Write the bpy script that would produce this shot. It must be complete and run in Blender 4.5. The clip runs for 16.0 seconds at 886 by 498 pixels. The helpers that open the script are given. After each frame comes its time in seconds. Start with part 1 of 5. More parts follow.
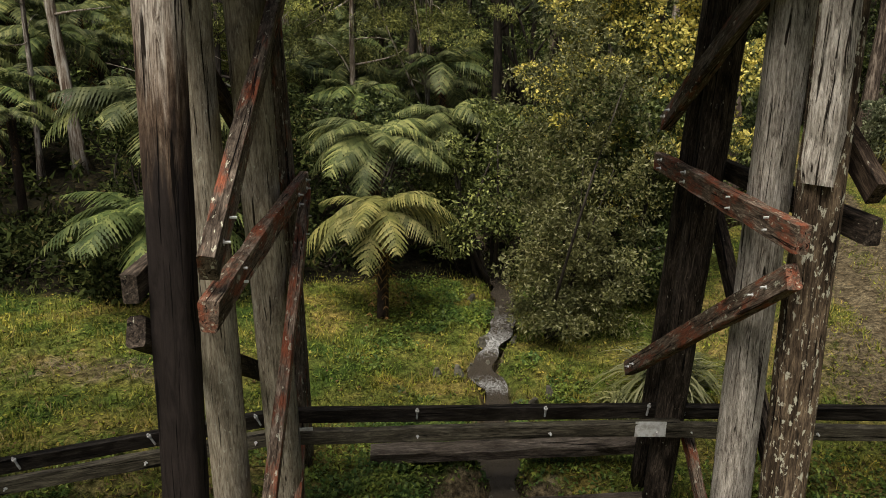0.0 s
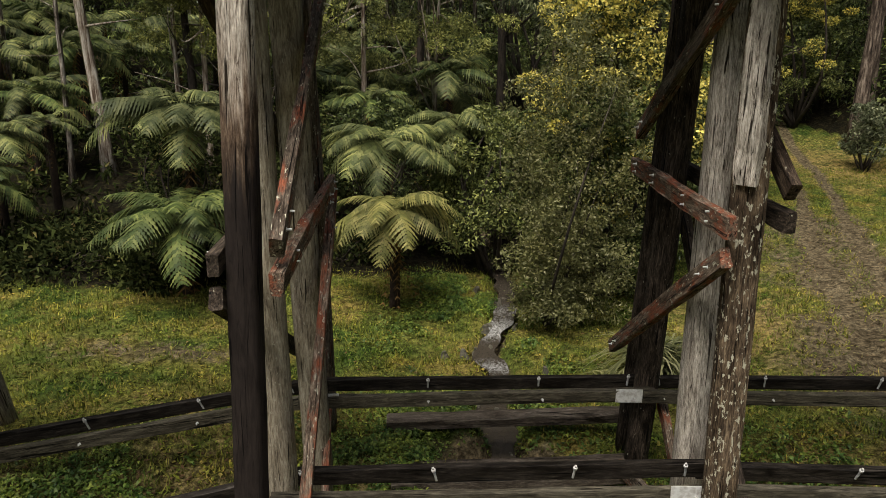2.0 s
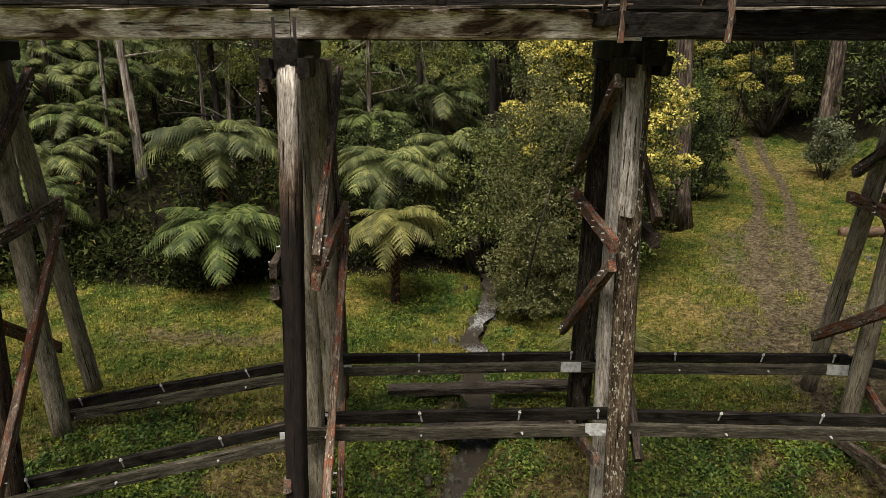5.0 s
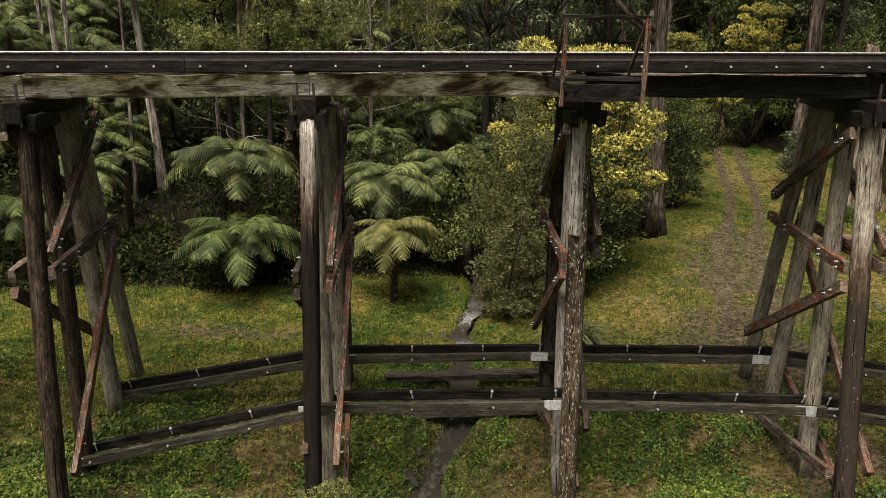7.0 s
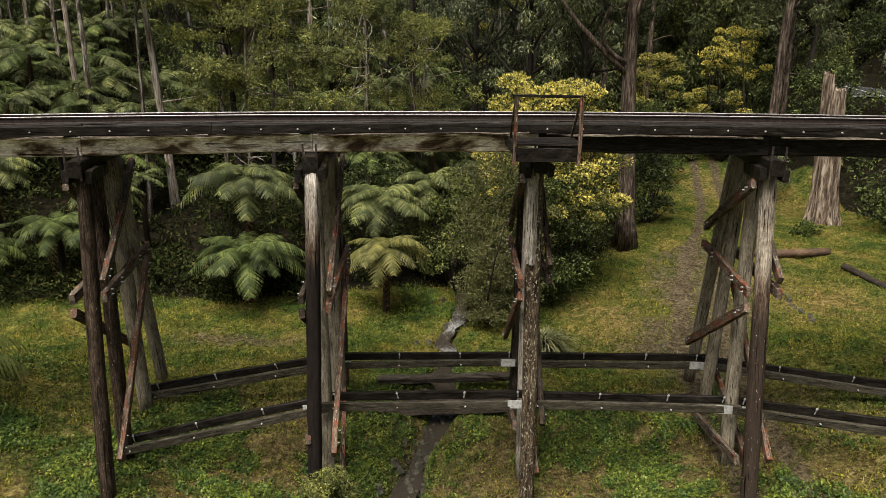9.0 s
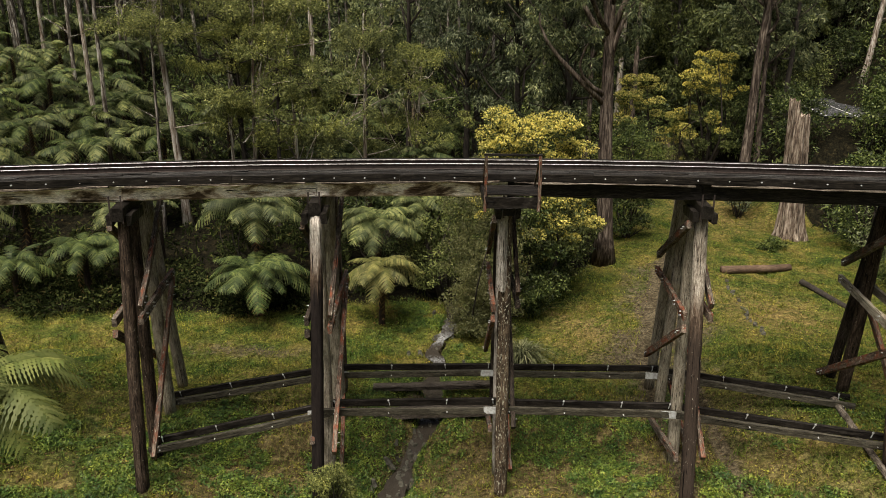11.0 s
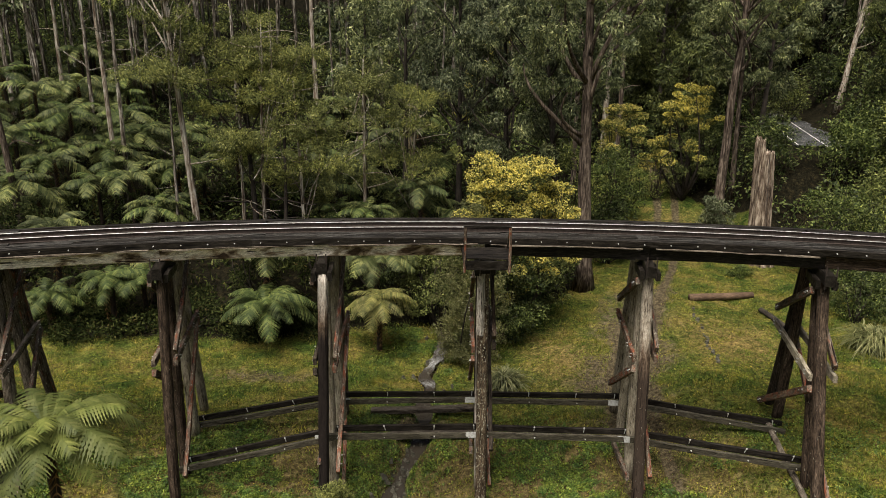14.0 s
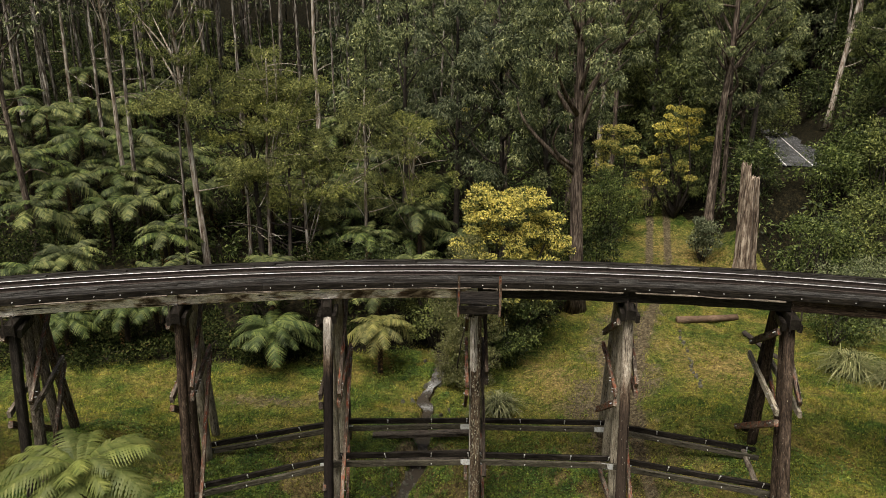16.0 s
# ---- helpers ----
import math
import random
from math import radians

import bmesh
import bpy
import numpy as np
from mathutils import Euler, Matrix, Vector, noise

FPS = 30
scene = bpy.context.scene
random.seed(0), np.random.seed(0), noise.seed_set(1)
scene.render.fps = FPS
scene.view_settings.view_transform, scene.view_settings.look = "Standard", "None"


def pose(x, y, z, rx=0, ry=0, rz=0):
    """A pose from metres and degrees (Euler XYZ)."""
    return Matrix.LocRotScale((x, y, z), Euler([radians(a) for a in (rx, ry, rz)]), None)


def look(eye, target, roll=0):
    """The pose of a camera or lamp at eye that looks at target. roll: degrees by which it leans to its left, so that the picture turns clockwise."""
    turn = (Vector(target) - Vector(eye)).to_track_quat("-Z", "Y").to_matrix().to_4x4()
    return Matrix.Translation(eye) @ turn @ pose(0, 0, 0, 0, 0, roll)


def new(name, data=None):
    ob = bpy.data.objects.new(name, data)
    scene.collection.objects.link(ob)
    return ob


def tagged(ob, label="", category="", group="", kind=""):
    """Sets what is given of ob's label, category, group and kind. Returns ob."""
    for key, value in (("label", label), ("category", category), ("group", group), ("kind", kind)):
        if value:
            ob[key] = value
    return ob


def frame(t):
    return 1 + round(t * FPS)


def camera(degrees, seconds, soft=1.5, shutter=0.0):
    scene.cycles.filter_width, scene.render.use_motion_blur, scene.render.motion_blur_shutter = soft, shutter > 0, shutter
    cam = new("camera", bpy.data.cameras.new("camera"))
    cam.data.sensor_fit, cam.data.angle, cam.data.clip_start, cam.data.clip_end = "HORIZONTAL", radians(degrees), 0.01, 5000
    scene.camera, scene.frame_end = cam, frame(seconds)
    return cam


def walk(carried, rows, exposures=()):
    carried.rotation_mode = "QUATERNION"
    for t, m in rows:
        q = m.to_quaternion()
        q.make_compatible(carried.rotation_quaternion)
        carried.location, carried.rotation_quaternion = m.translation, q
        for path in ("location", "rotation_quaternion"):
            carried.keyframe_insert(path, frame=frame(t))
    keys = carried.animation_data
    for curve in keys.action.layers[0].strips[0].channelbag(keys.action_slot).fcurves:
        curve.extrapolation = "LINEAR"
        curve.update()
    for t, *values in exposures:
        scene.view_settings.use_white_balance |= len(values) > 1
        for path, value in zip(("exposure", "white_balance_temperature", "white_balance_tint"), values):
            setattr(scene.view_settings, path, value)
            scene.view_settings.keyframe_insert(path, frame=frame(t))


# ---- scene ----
cam = camera(64.0, 16.0, soft=0.5)
PATH = [
    (0, (-0.372, -0.588, 6.974), (-0.335, 1.333, 6.42), 0.4),
    (0.5, (-0.377, -1.048, 7.117), (-0.344, 0.874, 6.566), 0.4),
    (1, (-0.399, -1.551, 7.169), (-0.368, 0.373, 6.622), 0.4),
    (1.5, (-0.406, -1.987, 7.239), (-0.38, -0.065, 6.688), 0.3),
    (2, (-0.42, -2.439, 7.34), (-0.401, -0.517, 6.787), 0.2),
    (2.5, (-0.411, -2.913, 7.492), (-0.398, -0.992, 6.935), 0.1),
    (3, (-0.365, -3.529, 7.706), (-0.352, -1.608, 7.15), 0.2),
    (3.5, (-0.255, -4.172, 7.951), (-0.244, -2.251, 7.396), 0.1),
    (4, (-0.147, -4.888, 8.172), (-0.138, -2.966, 7.619), 0.1),
    (4.2, (-0.145, -5.202, 8.255), (-0.132, -3.279, 7.704), 0.0),
    (6.3, (0.209, -8.657, 9.529), (0.202, -6.74, 8.959), -0.0),
    (6.5, (0.207, -8.961, 9.6), (0.206, -7.041, 9.039), 0.1),
    (7, (0.338, -9.758, 9.953), (0.339, -7.837, 9.395), 0.1),
    (7.5, (0.455, -10.532, 10.335), (0.458, -8.612, 9.778), 0.1),
    (8, (0.581, -11.337, 10.761), (0.584, -9.417, 10.203), 0.2),
    (8.5, (0.743, -12.13, 11.219), (0.745, -10.21, 10.66), 0.2),
    (9, (0.893, -12.942, 11.688), (0.897, -11.022, 11.128), 0.2),
    (9.2, (1.003, -13.276, 11.851), (1.003, -11.355, 11.291), 0.2),
    (11.3, (1.508, -16.469, 13.859), (1.51, -14.548, 13.301), 0.2),
    (11.5, (1.576, -16.764, 14.047), (1.577, -14.843, 13.49), 0.2),
    (12, (1.701, -17.399, 14.571), (1.701, -15.478, 14.013), 0.2),
    (12.5, (1.802, -17.96, 15.05), (1.803, -16.039, 14.492), 0.3),
    (13, (1.864, -18.504, 15.607), (1.865, -16.585, 15.047), 0.3),
    (13.5, (1.889, -18.98, 16.141), (1.89, -17.06, 15.58), 0.3),
    (14, (1.886, -19.448, 16.625), (1.889, -17.528, 16.065), 0.3),
    (14.5, (1.932, -19.856, 17.148), (1.934, -17.937, 16.587), 0.3),
    (15, (1.933, -20.282, 17.725), (1.936, -18.363, 17.162), 0.3),
    (15.5, (1.967, -20.653, 18.367), (1.97, -18.734, 17.803), 0.3),
    (16, (2.075, -21.02, 18.977), (2.076, -19.101, 18.414), 0.2),
]
walk(cam, [(t, look(eye, target, roll)) for t, eye, target, roll in PATH], [(0, 0.88, 6750, 10), (16, 0.88, 6750, 10)])

# ---- light ----
world = bpy.data.worlds.new("overcast_sky")
scene.world = world
world.use_nodes = True
wn = world.node_tree.nodes
sky = wn.new("ShaderNodeTexSky")
sky.sky_type = "NISHITA"
sky.sun_disc = False
sky.sun_elevation, sky.sun_rotation = radians(66), radians(207)
sky.air_density, sky.dust_density, sky.ozone_density = 1.0, 6.0, 0.4
wn["Background"].inputs["Strength"].default_value = 0.040
world.node_tree.links.new(sky.outputs[0], wn["Background"].inputs["Color"])
sun = new("sun", bpy.data.lights.new("sun", "SUN"))
sun.data.energy, sun.data.angle, sun.data.color = 3.15, radians(42), (1.0, 0.97, 0.90)
sun.matrix_world = look((-11, -14, 56), (0, 8, 0))

rng = np.random.default_rng(7)


# ---- materials ----
def node_mat(name):
    m = bpy.data.materials.new(name)
    m.use_nodes = True
    t = m.node_tree
    return m, t.nodes, t.links, t.nodes["Principled BSDF"]


def add(nodes, kind, **values):
    n = nodes.new(kind)
    for k, v in values.items():
        if isinstance(k, str) and k.startswith("in_"):
            n.inputs[k[3:].replace("_", " ")].default_value = v
        else:
            setattr(n, k, v)
    return n


def ramp(nodes, links, fac, stops):
    r = nodes.new("ShaderNodeValToRGB")
    e = r.color_ramp.elements
    while len(e) < len(stops):
        e.new(0.5)
    for el, (p, c) in zip(e, stops):
        el.position, el.color = p, (*c, 1.0)
    links.new(fac, r.inputs[0])
    return r.outputs[0]


def mix(nodes, links, fac, a, b, blend="MIX"):
    m = nodes.new("ShaderNodeMix")
    m.data_type, m.blend_type = "RGBA", blend
    for sock, v in ((m.inputs[0], fac), (m.inputs[6], a), (m.inputs[7], b)):
        if isinstance(v, (float, int)):
            sock.default_value = v
        elif isinstance(v, tuple):
            sock.default_value = (*v, 1.0)
        else:
            links.new(v, sock)
    return m.outputs[2]


def noise_tex(nodes, links, vec, scale, detail=4.0, rough=0.55, twist=0.0):
    n = nodes.new("ShaderNodeTexNoise")
    n.inputs["Scale"].default_value, n.inputs["Detail"].default_value, n.inputs["Roughness"].default_value = scale, detail, rough
    n.inputs["Distortion"].default_value = twist
    links.new(vec, n.inputs["Vector"])
    return n.outputs[0]


def stretched(nodes, links, vec, scale):
    m = nodes.new("ShaderNodeMapping")
    m.inputs["Scale"].default_value = scale
    links.new(vec, m.inputs["Vector"])
    return m.outputs[0]


def wood(name, light, mid, dark, paint=None, amount=0.0, lichen=0.0, rough=0.85, relief=0.6, tide=None, blotch=0.0, stained=1.0, fibre=0.6):
    m, n, l, b = node_mat(name)
    at = add(n, "ShaderNodeAttribute", attribute_name="grain")
    info = n.new("ShaderNodeObjectInfo")
    shift = add(n, "ShaderNodeVectorMath", operation="MULTIPLY_ADD")
    l.new(info.outputs["Random"], shift.inputs[0])
    shift.inputs[1].default_value = (37.0, 11.0, 23.0)
    l.new(at.outputs["Vector"], shift.inputs[2])
    v = shift.outputs[0]
    grain = noise_tex(n, l, stretched(n, l, v, (1.6, 13, 13)), 1.6, 10, 0.76, 1.1)
    fine = noise_tex(n, l, stretched(n, l, v, (6.0, 60, 60)), 1.5, 4, 0.65)
    stain = noise_tex(n, l, stretched(n, l, v, (0.9, 3.2, 3.2)), 1.4, 9, 0.74, 0.6)
    crack = noise_tex(n, l, stretched(n, l, v, (0.7, 20, 20)), 1.1, 4, 0.6, 0.7)
    col = ramp(n, l, grain, [(0.36, dark), (0.49, mid), (0.63, light)])
    shade = ramp(n, l, stain, [(0.36, (0.20, 0.17, 0.145)), (0.50, (0.80, 0.77, 0.73)), (0.66, (1.3, 1.28, 1.26))])
    col = mix(n, l, stained, col, shade, "MULTIPLY")
    col = mix(n, l, fibre, col, ramp(n, l, fine, [(0.36, (0.28, 0.26, 0.24)), (0.50, (0.95, 0.94, 0.92)), (0.64, (1.45, 1.43, 1.4))]), "MULTIPLY")
    if blotch:
        bn = noise_tex(n, l, stretched(n, l, v, (0.6, 1.6, 1.6)), 1.4, 6, 0.6, 0.6)
        col = mix(n, l, blotch, col, ramp(n, l, bn, [(0.37, (0.10, 0.07, 0.05)), (0.45, (0.55, 0.46, 0.37)), (0.53, (1.2, 1.18, 1.14))]), "MULTIPLY")
    if tide:
        low, height = tide
        sep = n.new("ShaderNodeSeparateXYZ")
        l.new(at.outputs["Vector"], sep.inputs[0])
        tn = noise_tex(n, l, stretched(n, l, v, (0.5, 9, 9)), 1.2, 4, 0.6)
        ta = add(n, "ShaderNodeMath", operation="MULTIPLY_ADD")
        l.new(tn, ta.inputs[0])
        ta.inputs[1].default_value = 2.6
        l.new(sep.outputs[0], ta.inputs[2])
        streak = mix(n, l, 0.85, tuple(1.5 * c for c in low), mix(n, l, 0.6, shade, ramp(n, l, grain, [(0.36, (0.25, 0.25, 0.25)), (0.62, (1.5, 1.45, 1.4))])), "MULTIPLY")
        tan = mix(n, l, 1.0, ramp(n, l, grain, [(0.36, (0.045, 0.030, 0.022)), (0.50, (0.14, 0.095, 0.066)), (0.64, (0.30, 0.24, 0.185))]), shade, "MULTIPLY")
        zones = []
        for a0, a1 in ((height - 0.9, height + 0.1), (height - 1.7, height - 0.7)):
            td = add(n, "ShaderNodeMapRange")
            l.new(ta.outputs[0], td.inputs[0])
            td.inputs[1].default_value, td.inputs[2].default_value = a0 + 1.3, a1 + 1.3
            zones.append(td.outputs[0])
        col = mix(n, l, zones[1], streak, mix(n, l, zones[0], tan, col))
    if paint:
        pn = noise_tex(n, l, stretched(n, l, v, (1.3, 4, 4)), 1.5, 6, 0.7)
        pm = ramp(n, l, pn, [(0.58 - amount * 0.3, (0, 0, 0)), (0.72 - amount * 0.3, (1, 1, 1))])
        col = mix(n, l, pm, col, mix(n, l, 0.7, paint, ramp(n, l, fine, [(0.36, (0.35, 0.33, 0.32)), (0.62, (1.5, 1.45, 1.4))]), "MULTIPLY"))
    if lichen:
        ln = noise_tex(n, l, stretched(n, l, v, (5, 11, 11)), 1.6, 5, 0.65)
        lm = ramp(n, l, ln, [(0.68 - lichen * 0.14, (0, 0, 0)), (0.71 - lichen * 0.14, (0.9, 0.9, 0.9))])
        col = mix(n, l, lm, col, (0.42, 0.41, 0.32))
    ck = ramp(n, l, crack, [(0.36, (0.06, 0.05, 0.045)), (0.41, (1, 1, 1))])
    col = mix(n, l, 1.0, col, ck, "MULTIPLY")
    l.new(col, b.inputs["Base Color"])
    b.inputs["Roughness"].default_value = rough
    b.inputs["Specular IOR Level"].default_value = 0.12
    bump = add(n, "ShaderNodeBump", in_Strength=relief, in_Distance=0.03)
    h = mix(n, l, 0.5, grain, ck)
    l.new(h, bump.inputs["Height"])
    l.new(bump.outputs[0], b.inputs["Normal"])
    return m


def leafy(name, stops, spread=0.35, rough=0.5, through_leaf=0.25, patch=0.35, tone=None, gloss=0.14, fleck=None):
    """Leaf colours that differ from leaf to leaf, from plant to plant and in broad patches."""
    m, n, l, b = node_mat(name)
    geo = n.new("ShaderNodeNewGeometry")
    info = n.new("ShaderNodeObjectInfo")
    col = ramp(n, l, geo.outputs["Random Per Island"], stops)
    pn = noise_tex(n, l, geo.outputs["Position"], patch, 3, 0.6)
    col = mix(n, l, 1.0, col, ramp(n, l, pn, [(0.3, (0.6, 0.62, 0.6)), (0.7, (1.3, 1.25, 1.1))]), "MULTIPLY")
    if tone:
        tn = noise_tex(n, l, geo.outputs["Position"], tone[0], 5, 0.7)
        col = mix(n, l, 1.0, col, ramp(n, l, tn, [(0.38, tone[1]), (0.62, tone[2])]), "MULTIPLY")
    # clump noise: leaf tone differences, plus lit tufts and dark hollows painted in
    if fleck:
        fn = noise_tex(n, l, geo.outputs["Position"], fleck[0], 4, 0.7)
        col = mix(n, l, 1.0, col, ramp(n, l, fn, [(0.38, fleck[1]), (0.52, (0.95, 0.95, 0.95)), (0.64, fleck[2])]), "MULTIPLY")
    lo, hi = 1 - spread, 1 + spread
    col = mix(n, l, 1.0, col, ramp(n, l, info.outputs["Random"], [(0.0, (lo, lo, lo * 1.1)), (1.0, (hi, hi * 0.98, hi * 0.85))]), "MULTIPLY")
    l.new(col, b.inputs["Base Color"])
    b.inputs["Roughness"].default_value = rough
    b.inputs["Specular IOR Level"].default_value = gloss
    tr = n.new("ShaderNodeBsdfTranslucent")
    l.new(col, tr.inputs["Color"])
    ms = n.new("ShaderNodeMixShader")
    ms.inputs[0].default_value = through_leaf
    l.new(b.outputs[0], ms.inputs[1])
    l.new(tr.outputs[0], ms.inputs[2])
    l.new(ms.outputs[0], n["Material Output"].inputs["Surface"])
    return m


def bark(name, stops, scale=(3, 3, 0.5), rough=0.9, relief=0.8):
    m, n, l, b = node_mat(name)
    tc = n.new("ShaderNodeTexCoord")
    info = n.new("ShaderNodeObjectInfo")
    shift = add(n, "ShaderNodeVectorMath", operation="MULTIPLY_ADD")
    l.new(info.outputs["Random"], shift.inputs[0])
    shift.inputs[1].default_value = (19.0, 7.0, 31.0)
    l.new(tc.outputs["Object"], shift.inputs[2])
    g = noise_tex(n, l, stretched(n, l, shift.outputs[0], scale), 2.2, 7, 0.68)
    big = noise_tex(n, l, stretched(n, l, shift.outputs[0], (0.6, 0.6, 0.16)), 1.6, 4, 0.6)
    col = ramp(n, l, g, stops)
    col = mix(n, l, 1.0, col, ramp(n, l, big, [(0.3, (0.45, 0.42, 0.4)), (0.7, (1.3, 1.3, 1.3))]), "MULTIPLY")
    l.new(col, b.inputs["Base Color"])
    b.inputs["Roughness"].default_value = rough
    b.inputs["Specular IOR Level"].default_value = 0.2
    bump = add(n, "ShaderNodeBump", in_Strength=relief, in_Distance=0.05)
    l.new(g, bump.inputs["Height"])
    l.new(bump.outputs[0], b.inputs["Normal"])
    return m


def metal(name, color, rough=0.4, metallic=1.0, spots=(0.10, 0.05, 0.03)):
    m, n, l, b = node_mat(name)
    tc = n.new("ShaderNodeTexCoord")
    g = noise_tex(n, l, tc.outputs["Object"], 9.0, 6, 0.7)
    l.new(ramp(n, l, g, [(0.38, spots), (0.56, color)]), b.inputs["Base Color"])
    l.new(ramp(n, l, g, [(0.3, (0.8, 0.8, 0.8)), (0.7, (rough, rough, rough))]), b.inputs["Roughness"])
    b.inputs["Metallic"].default_value = metallic
    return m


RED = (0.20, 0.064, 0.034)
M_PALE = wood("pale_weathered_timber", (0.64, 0.61, 0.56), (0.42, 0.39, 0.345), (0.11, 0.09, 0.075), stained=0.65)
M_GREY = wood("grey_timber", (0.36, 0.325, 0.28), (0.17, 0.145, 0.118), (0.04, 0.031, 0.026), lichen=0.25)
M_SPLIT = wood("mossy_split_timber", (0.44, 0.41, 0.335), (0.30, 0.265, 0.205), (0.12, 0.098, 0.075), lichen=0.3, stained=0.7, fibre=0.4, relief=0.4)
M_BROWN = wood("brown_timber", (0.145, 0.108, 0.078), (0.050, 0.036, 0.027), (0.012, 0.009, 0.008), lichen=0.12, fibre=0.5)
M_DEEP_BROWN = wood("dark_brown_timber", (0.125, 0.100, 0.080), (0.040, 0.032, 0.026), (0.011, 0.009, 0.008), lichen=0.1, fibre=0.5)
M_TIDE = wood("bleached_timber_over_black", (0.74, 0.71, 0.66), (0.50, 0.46, 0.41), (0.11, 0.085, 0.07), stained=0.6, tide=((0.014, 0.011, 0.010), 9.5))
M_TIDE2 = wood("bleached_timber_over_brown", (0.55, 0.52, 0.46), (0.33, 0.29, 0.24), (0.09, 0.07, 0.055), tide=((0.030, 0.022, 0.017), 7.3), lichen=0.2)
M_LICHEN = wood("lichen_timber", (0.20, 0.155, 0.105), (0.085, 0.062, 0.043), (0.022, 0.017, 0.013), lichen=0.75)
M_PAINT = wood("red_oxide_timber", (0.32, 0.27, 0.22), (0.15, 0.115, 0.09), (0.045, 0.034, 0.027), paint=RED, amount=0.36, lichen=0.5)
M_PAINT2 = wood("worn_red_timber", (0.25, 0.215, 0.18), (0.12, 0.098, 0.08), (0.04, 0.031, 0.026), paint=RED, amount=0.16, lichen=0.5)
M_DARK = wood("near_black_timber", (0.045, 0.040, 0.034), (0.017, 0.0145, 0.0125), (0.006, 0.005, 0.0045), rough=0.55, relief=0.35, fibre=0.35)
M_WALER = wood("grey_olive_timber", (0.125, 0.115, 0.088), (0.055, 0.050, 0.038), (0.020, 0.018, 0.014), rough=0.6, relief=0.3, stained=0.7, fibre=0.3)
M_DECK = wood("deck_timber", (0.135, 0.133, 0.128), (0.036, 0.035, 0.033), (0.009, 0.008, 0.008), rough=0.7)
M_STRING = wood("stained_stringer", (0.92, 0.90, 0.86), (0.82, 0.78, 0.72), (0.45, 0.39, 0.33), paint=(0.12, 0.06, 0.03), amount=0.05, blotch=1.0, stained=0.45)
M_WEIR = wood("weir_plank", (0.15, 0.135, 0.115), (0.08, 0.068, 0.058), (0.03, 0.025, 0.022), rough=0.5)
M_RAIL = metal("worn_rail_steel", (0.46, 0.45, 0.44), 0.35, 1.0, (0.30, 0.27, 0.25))
M_RUST = metal("rusty_steel", (0.055, 0.042, 0.036), 0.6, 0.6, (0.03, 0.021, 0.017))
M_GALV = metal("galvanised_plate", (0.62, 0.63, 0.63), 0.6, 0.35, (0.40, 0.39, 0.37))

GREENS = [(0.0, (0.014, 0.024, 0.009)), (0.5, (0.062, 0.090, 0.030)), (1.0, (0.19, 0.225, 0.085))]
M_FERN = leafy("fern_frond", [(0.0, (0.046, 0.064, 0.027)), (0.5, (0.092, 0.112, 0.048)), (1.0, (0.20, 0.215, 0.095))], 0.35, 0.55, 0.22, 0.5)
M_FERN_Y = leafy("yellow_green_frond", [(0.0, (0.085, 0.095, 0.036)), (0.5, (0.15, 0.155, 0.058)), (1.0, (0.26, 0.245, 0.10))], 0.2, 0.55, 0.3, 0.5)
M_FERN_D = leafy("dark_green_frond", [(0.0, (0.036, 0.058, 0.022)), (0.5, (0.070, 0.098, 0.036)), (1.0, (0.15, 0.18, 0.066))], 0.3, 0.55, 0.22, 0.5)
M_FERN_N = leafy("fresh_green_frond", [(0.0, (0.070, 0.092, 0.028)), (0.5, (0.115, 0.138, 0.044)), (1.0, (0.20, 0.215, 0.078))], 0.25, 0.5, 0.2, 0.6)
M_FERN_DRY = leafy("dry_frond", [(0.0, (0.10, 0.055, 0.025)), (1.0, (0.24, 0.15, 0.065))], 0.2, 0.8, 0.2, 0.8)
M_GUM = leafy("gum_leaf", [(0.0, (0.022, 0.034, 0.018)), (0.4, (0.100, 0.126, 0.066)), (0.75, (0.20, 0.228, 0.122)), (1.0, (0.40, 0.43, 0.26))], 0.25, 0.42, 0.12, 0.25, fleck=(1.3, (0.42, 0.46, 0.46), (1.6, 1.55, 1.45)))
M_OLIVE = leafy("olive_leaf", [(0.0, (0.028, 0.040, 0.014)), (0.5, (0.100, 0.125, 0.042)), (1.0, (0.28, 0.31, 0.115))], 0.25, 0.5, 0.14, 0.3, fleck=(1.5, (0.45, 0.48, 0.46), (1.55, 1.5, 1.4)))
M_SHRUB = leafy("shrub_leaf", [(0.0, (0.075, 0.085, 0.032)), (0.5, (0.145, 0.15, 0.058)), (0.85, (0.21, 0.21, 0.09)), (1.0, (0.36, 0.36, 0.22))], 0.2, 0.45, 0.25, 0.6)
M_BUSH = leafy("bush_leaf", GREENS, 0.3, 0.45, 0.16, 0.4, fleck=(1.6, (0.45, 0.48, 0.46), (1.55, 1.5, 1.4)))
# leaf colour darkened to carry the deep shade beneath ferns and trees
M_SHADED_LEAF = leafy("leaf_with_painted_shade", [(0.0, (0.008, 0.012, 0.005)), (0.6, (0.031, 0.042, 0.015)), (0.9, (0.072, 0.086, 0.030)), (1.0, (0.10, 0.078, 0.038))], 0.3, 0.8, 0.1, 0.4, None, 0.02)
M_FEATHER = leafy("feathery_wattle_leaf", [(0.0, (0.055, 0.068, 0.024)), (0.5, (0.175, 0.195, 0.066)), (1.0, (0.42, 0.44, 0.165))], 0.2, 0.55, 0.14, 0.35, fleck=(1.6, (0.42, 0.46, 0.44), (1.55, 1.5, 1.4)))
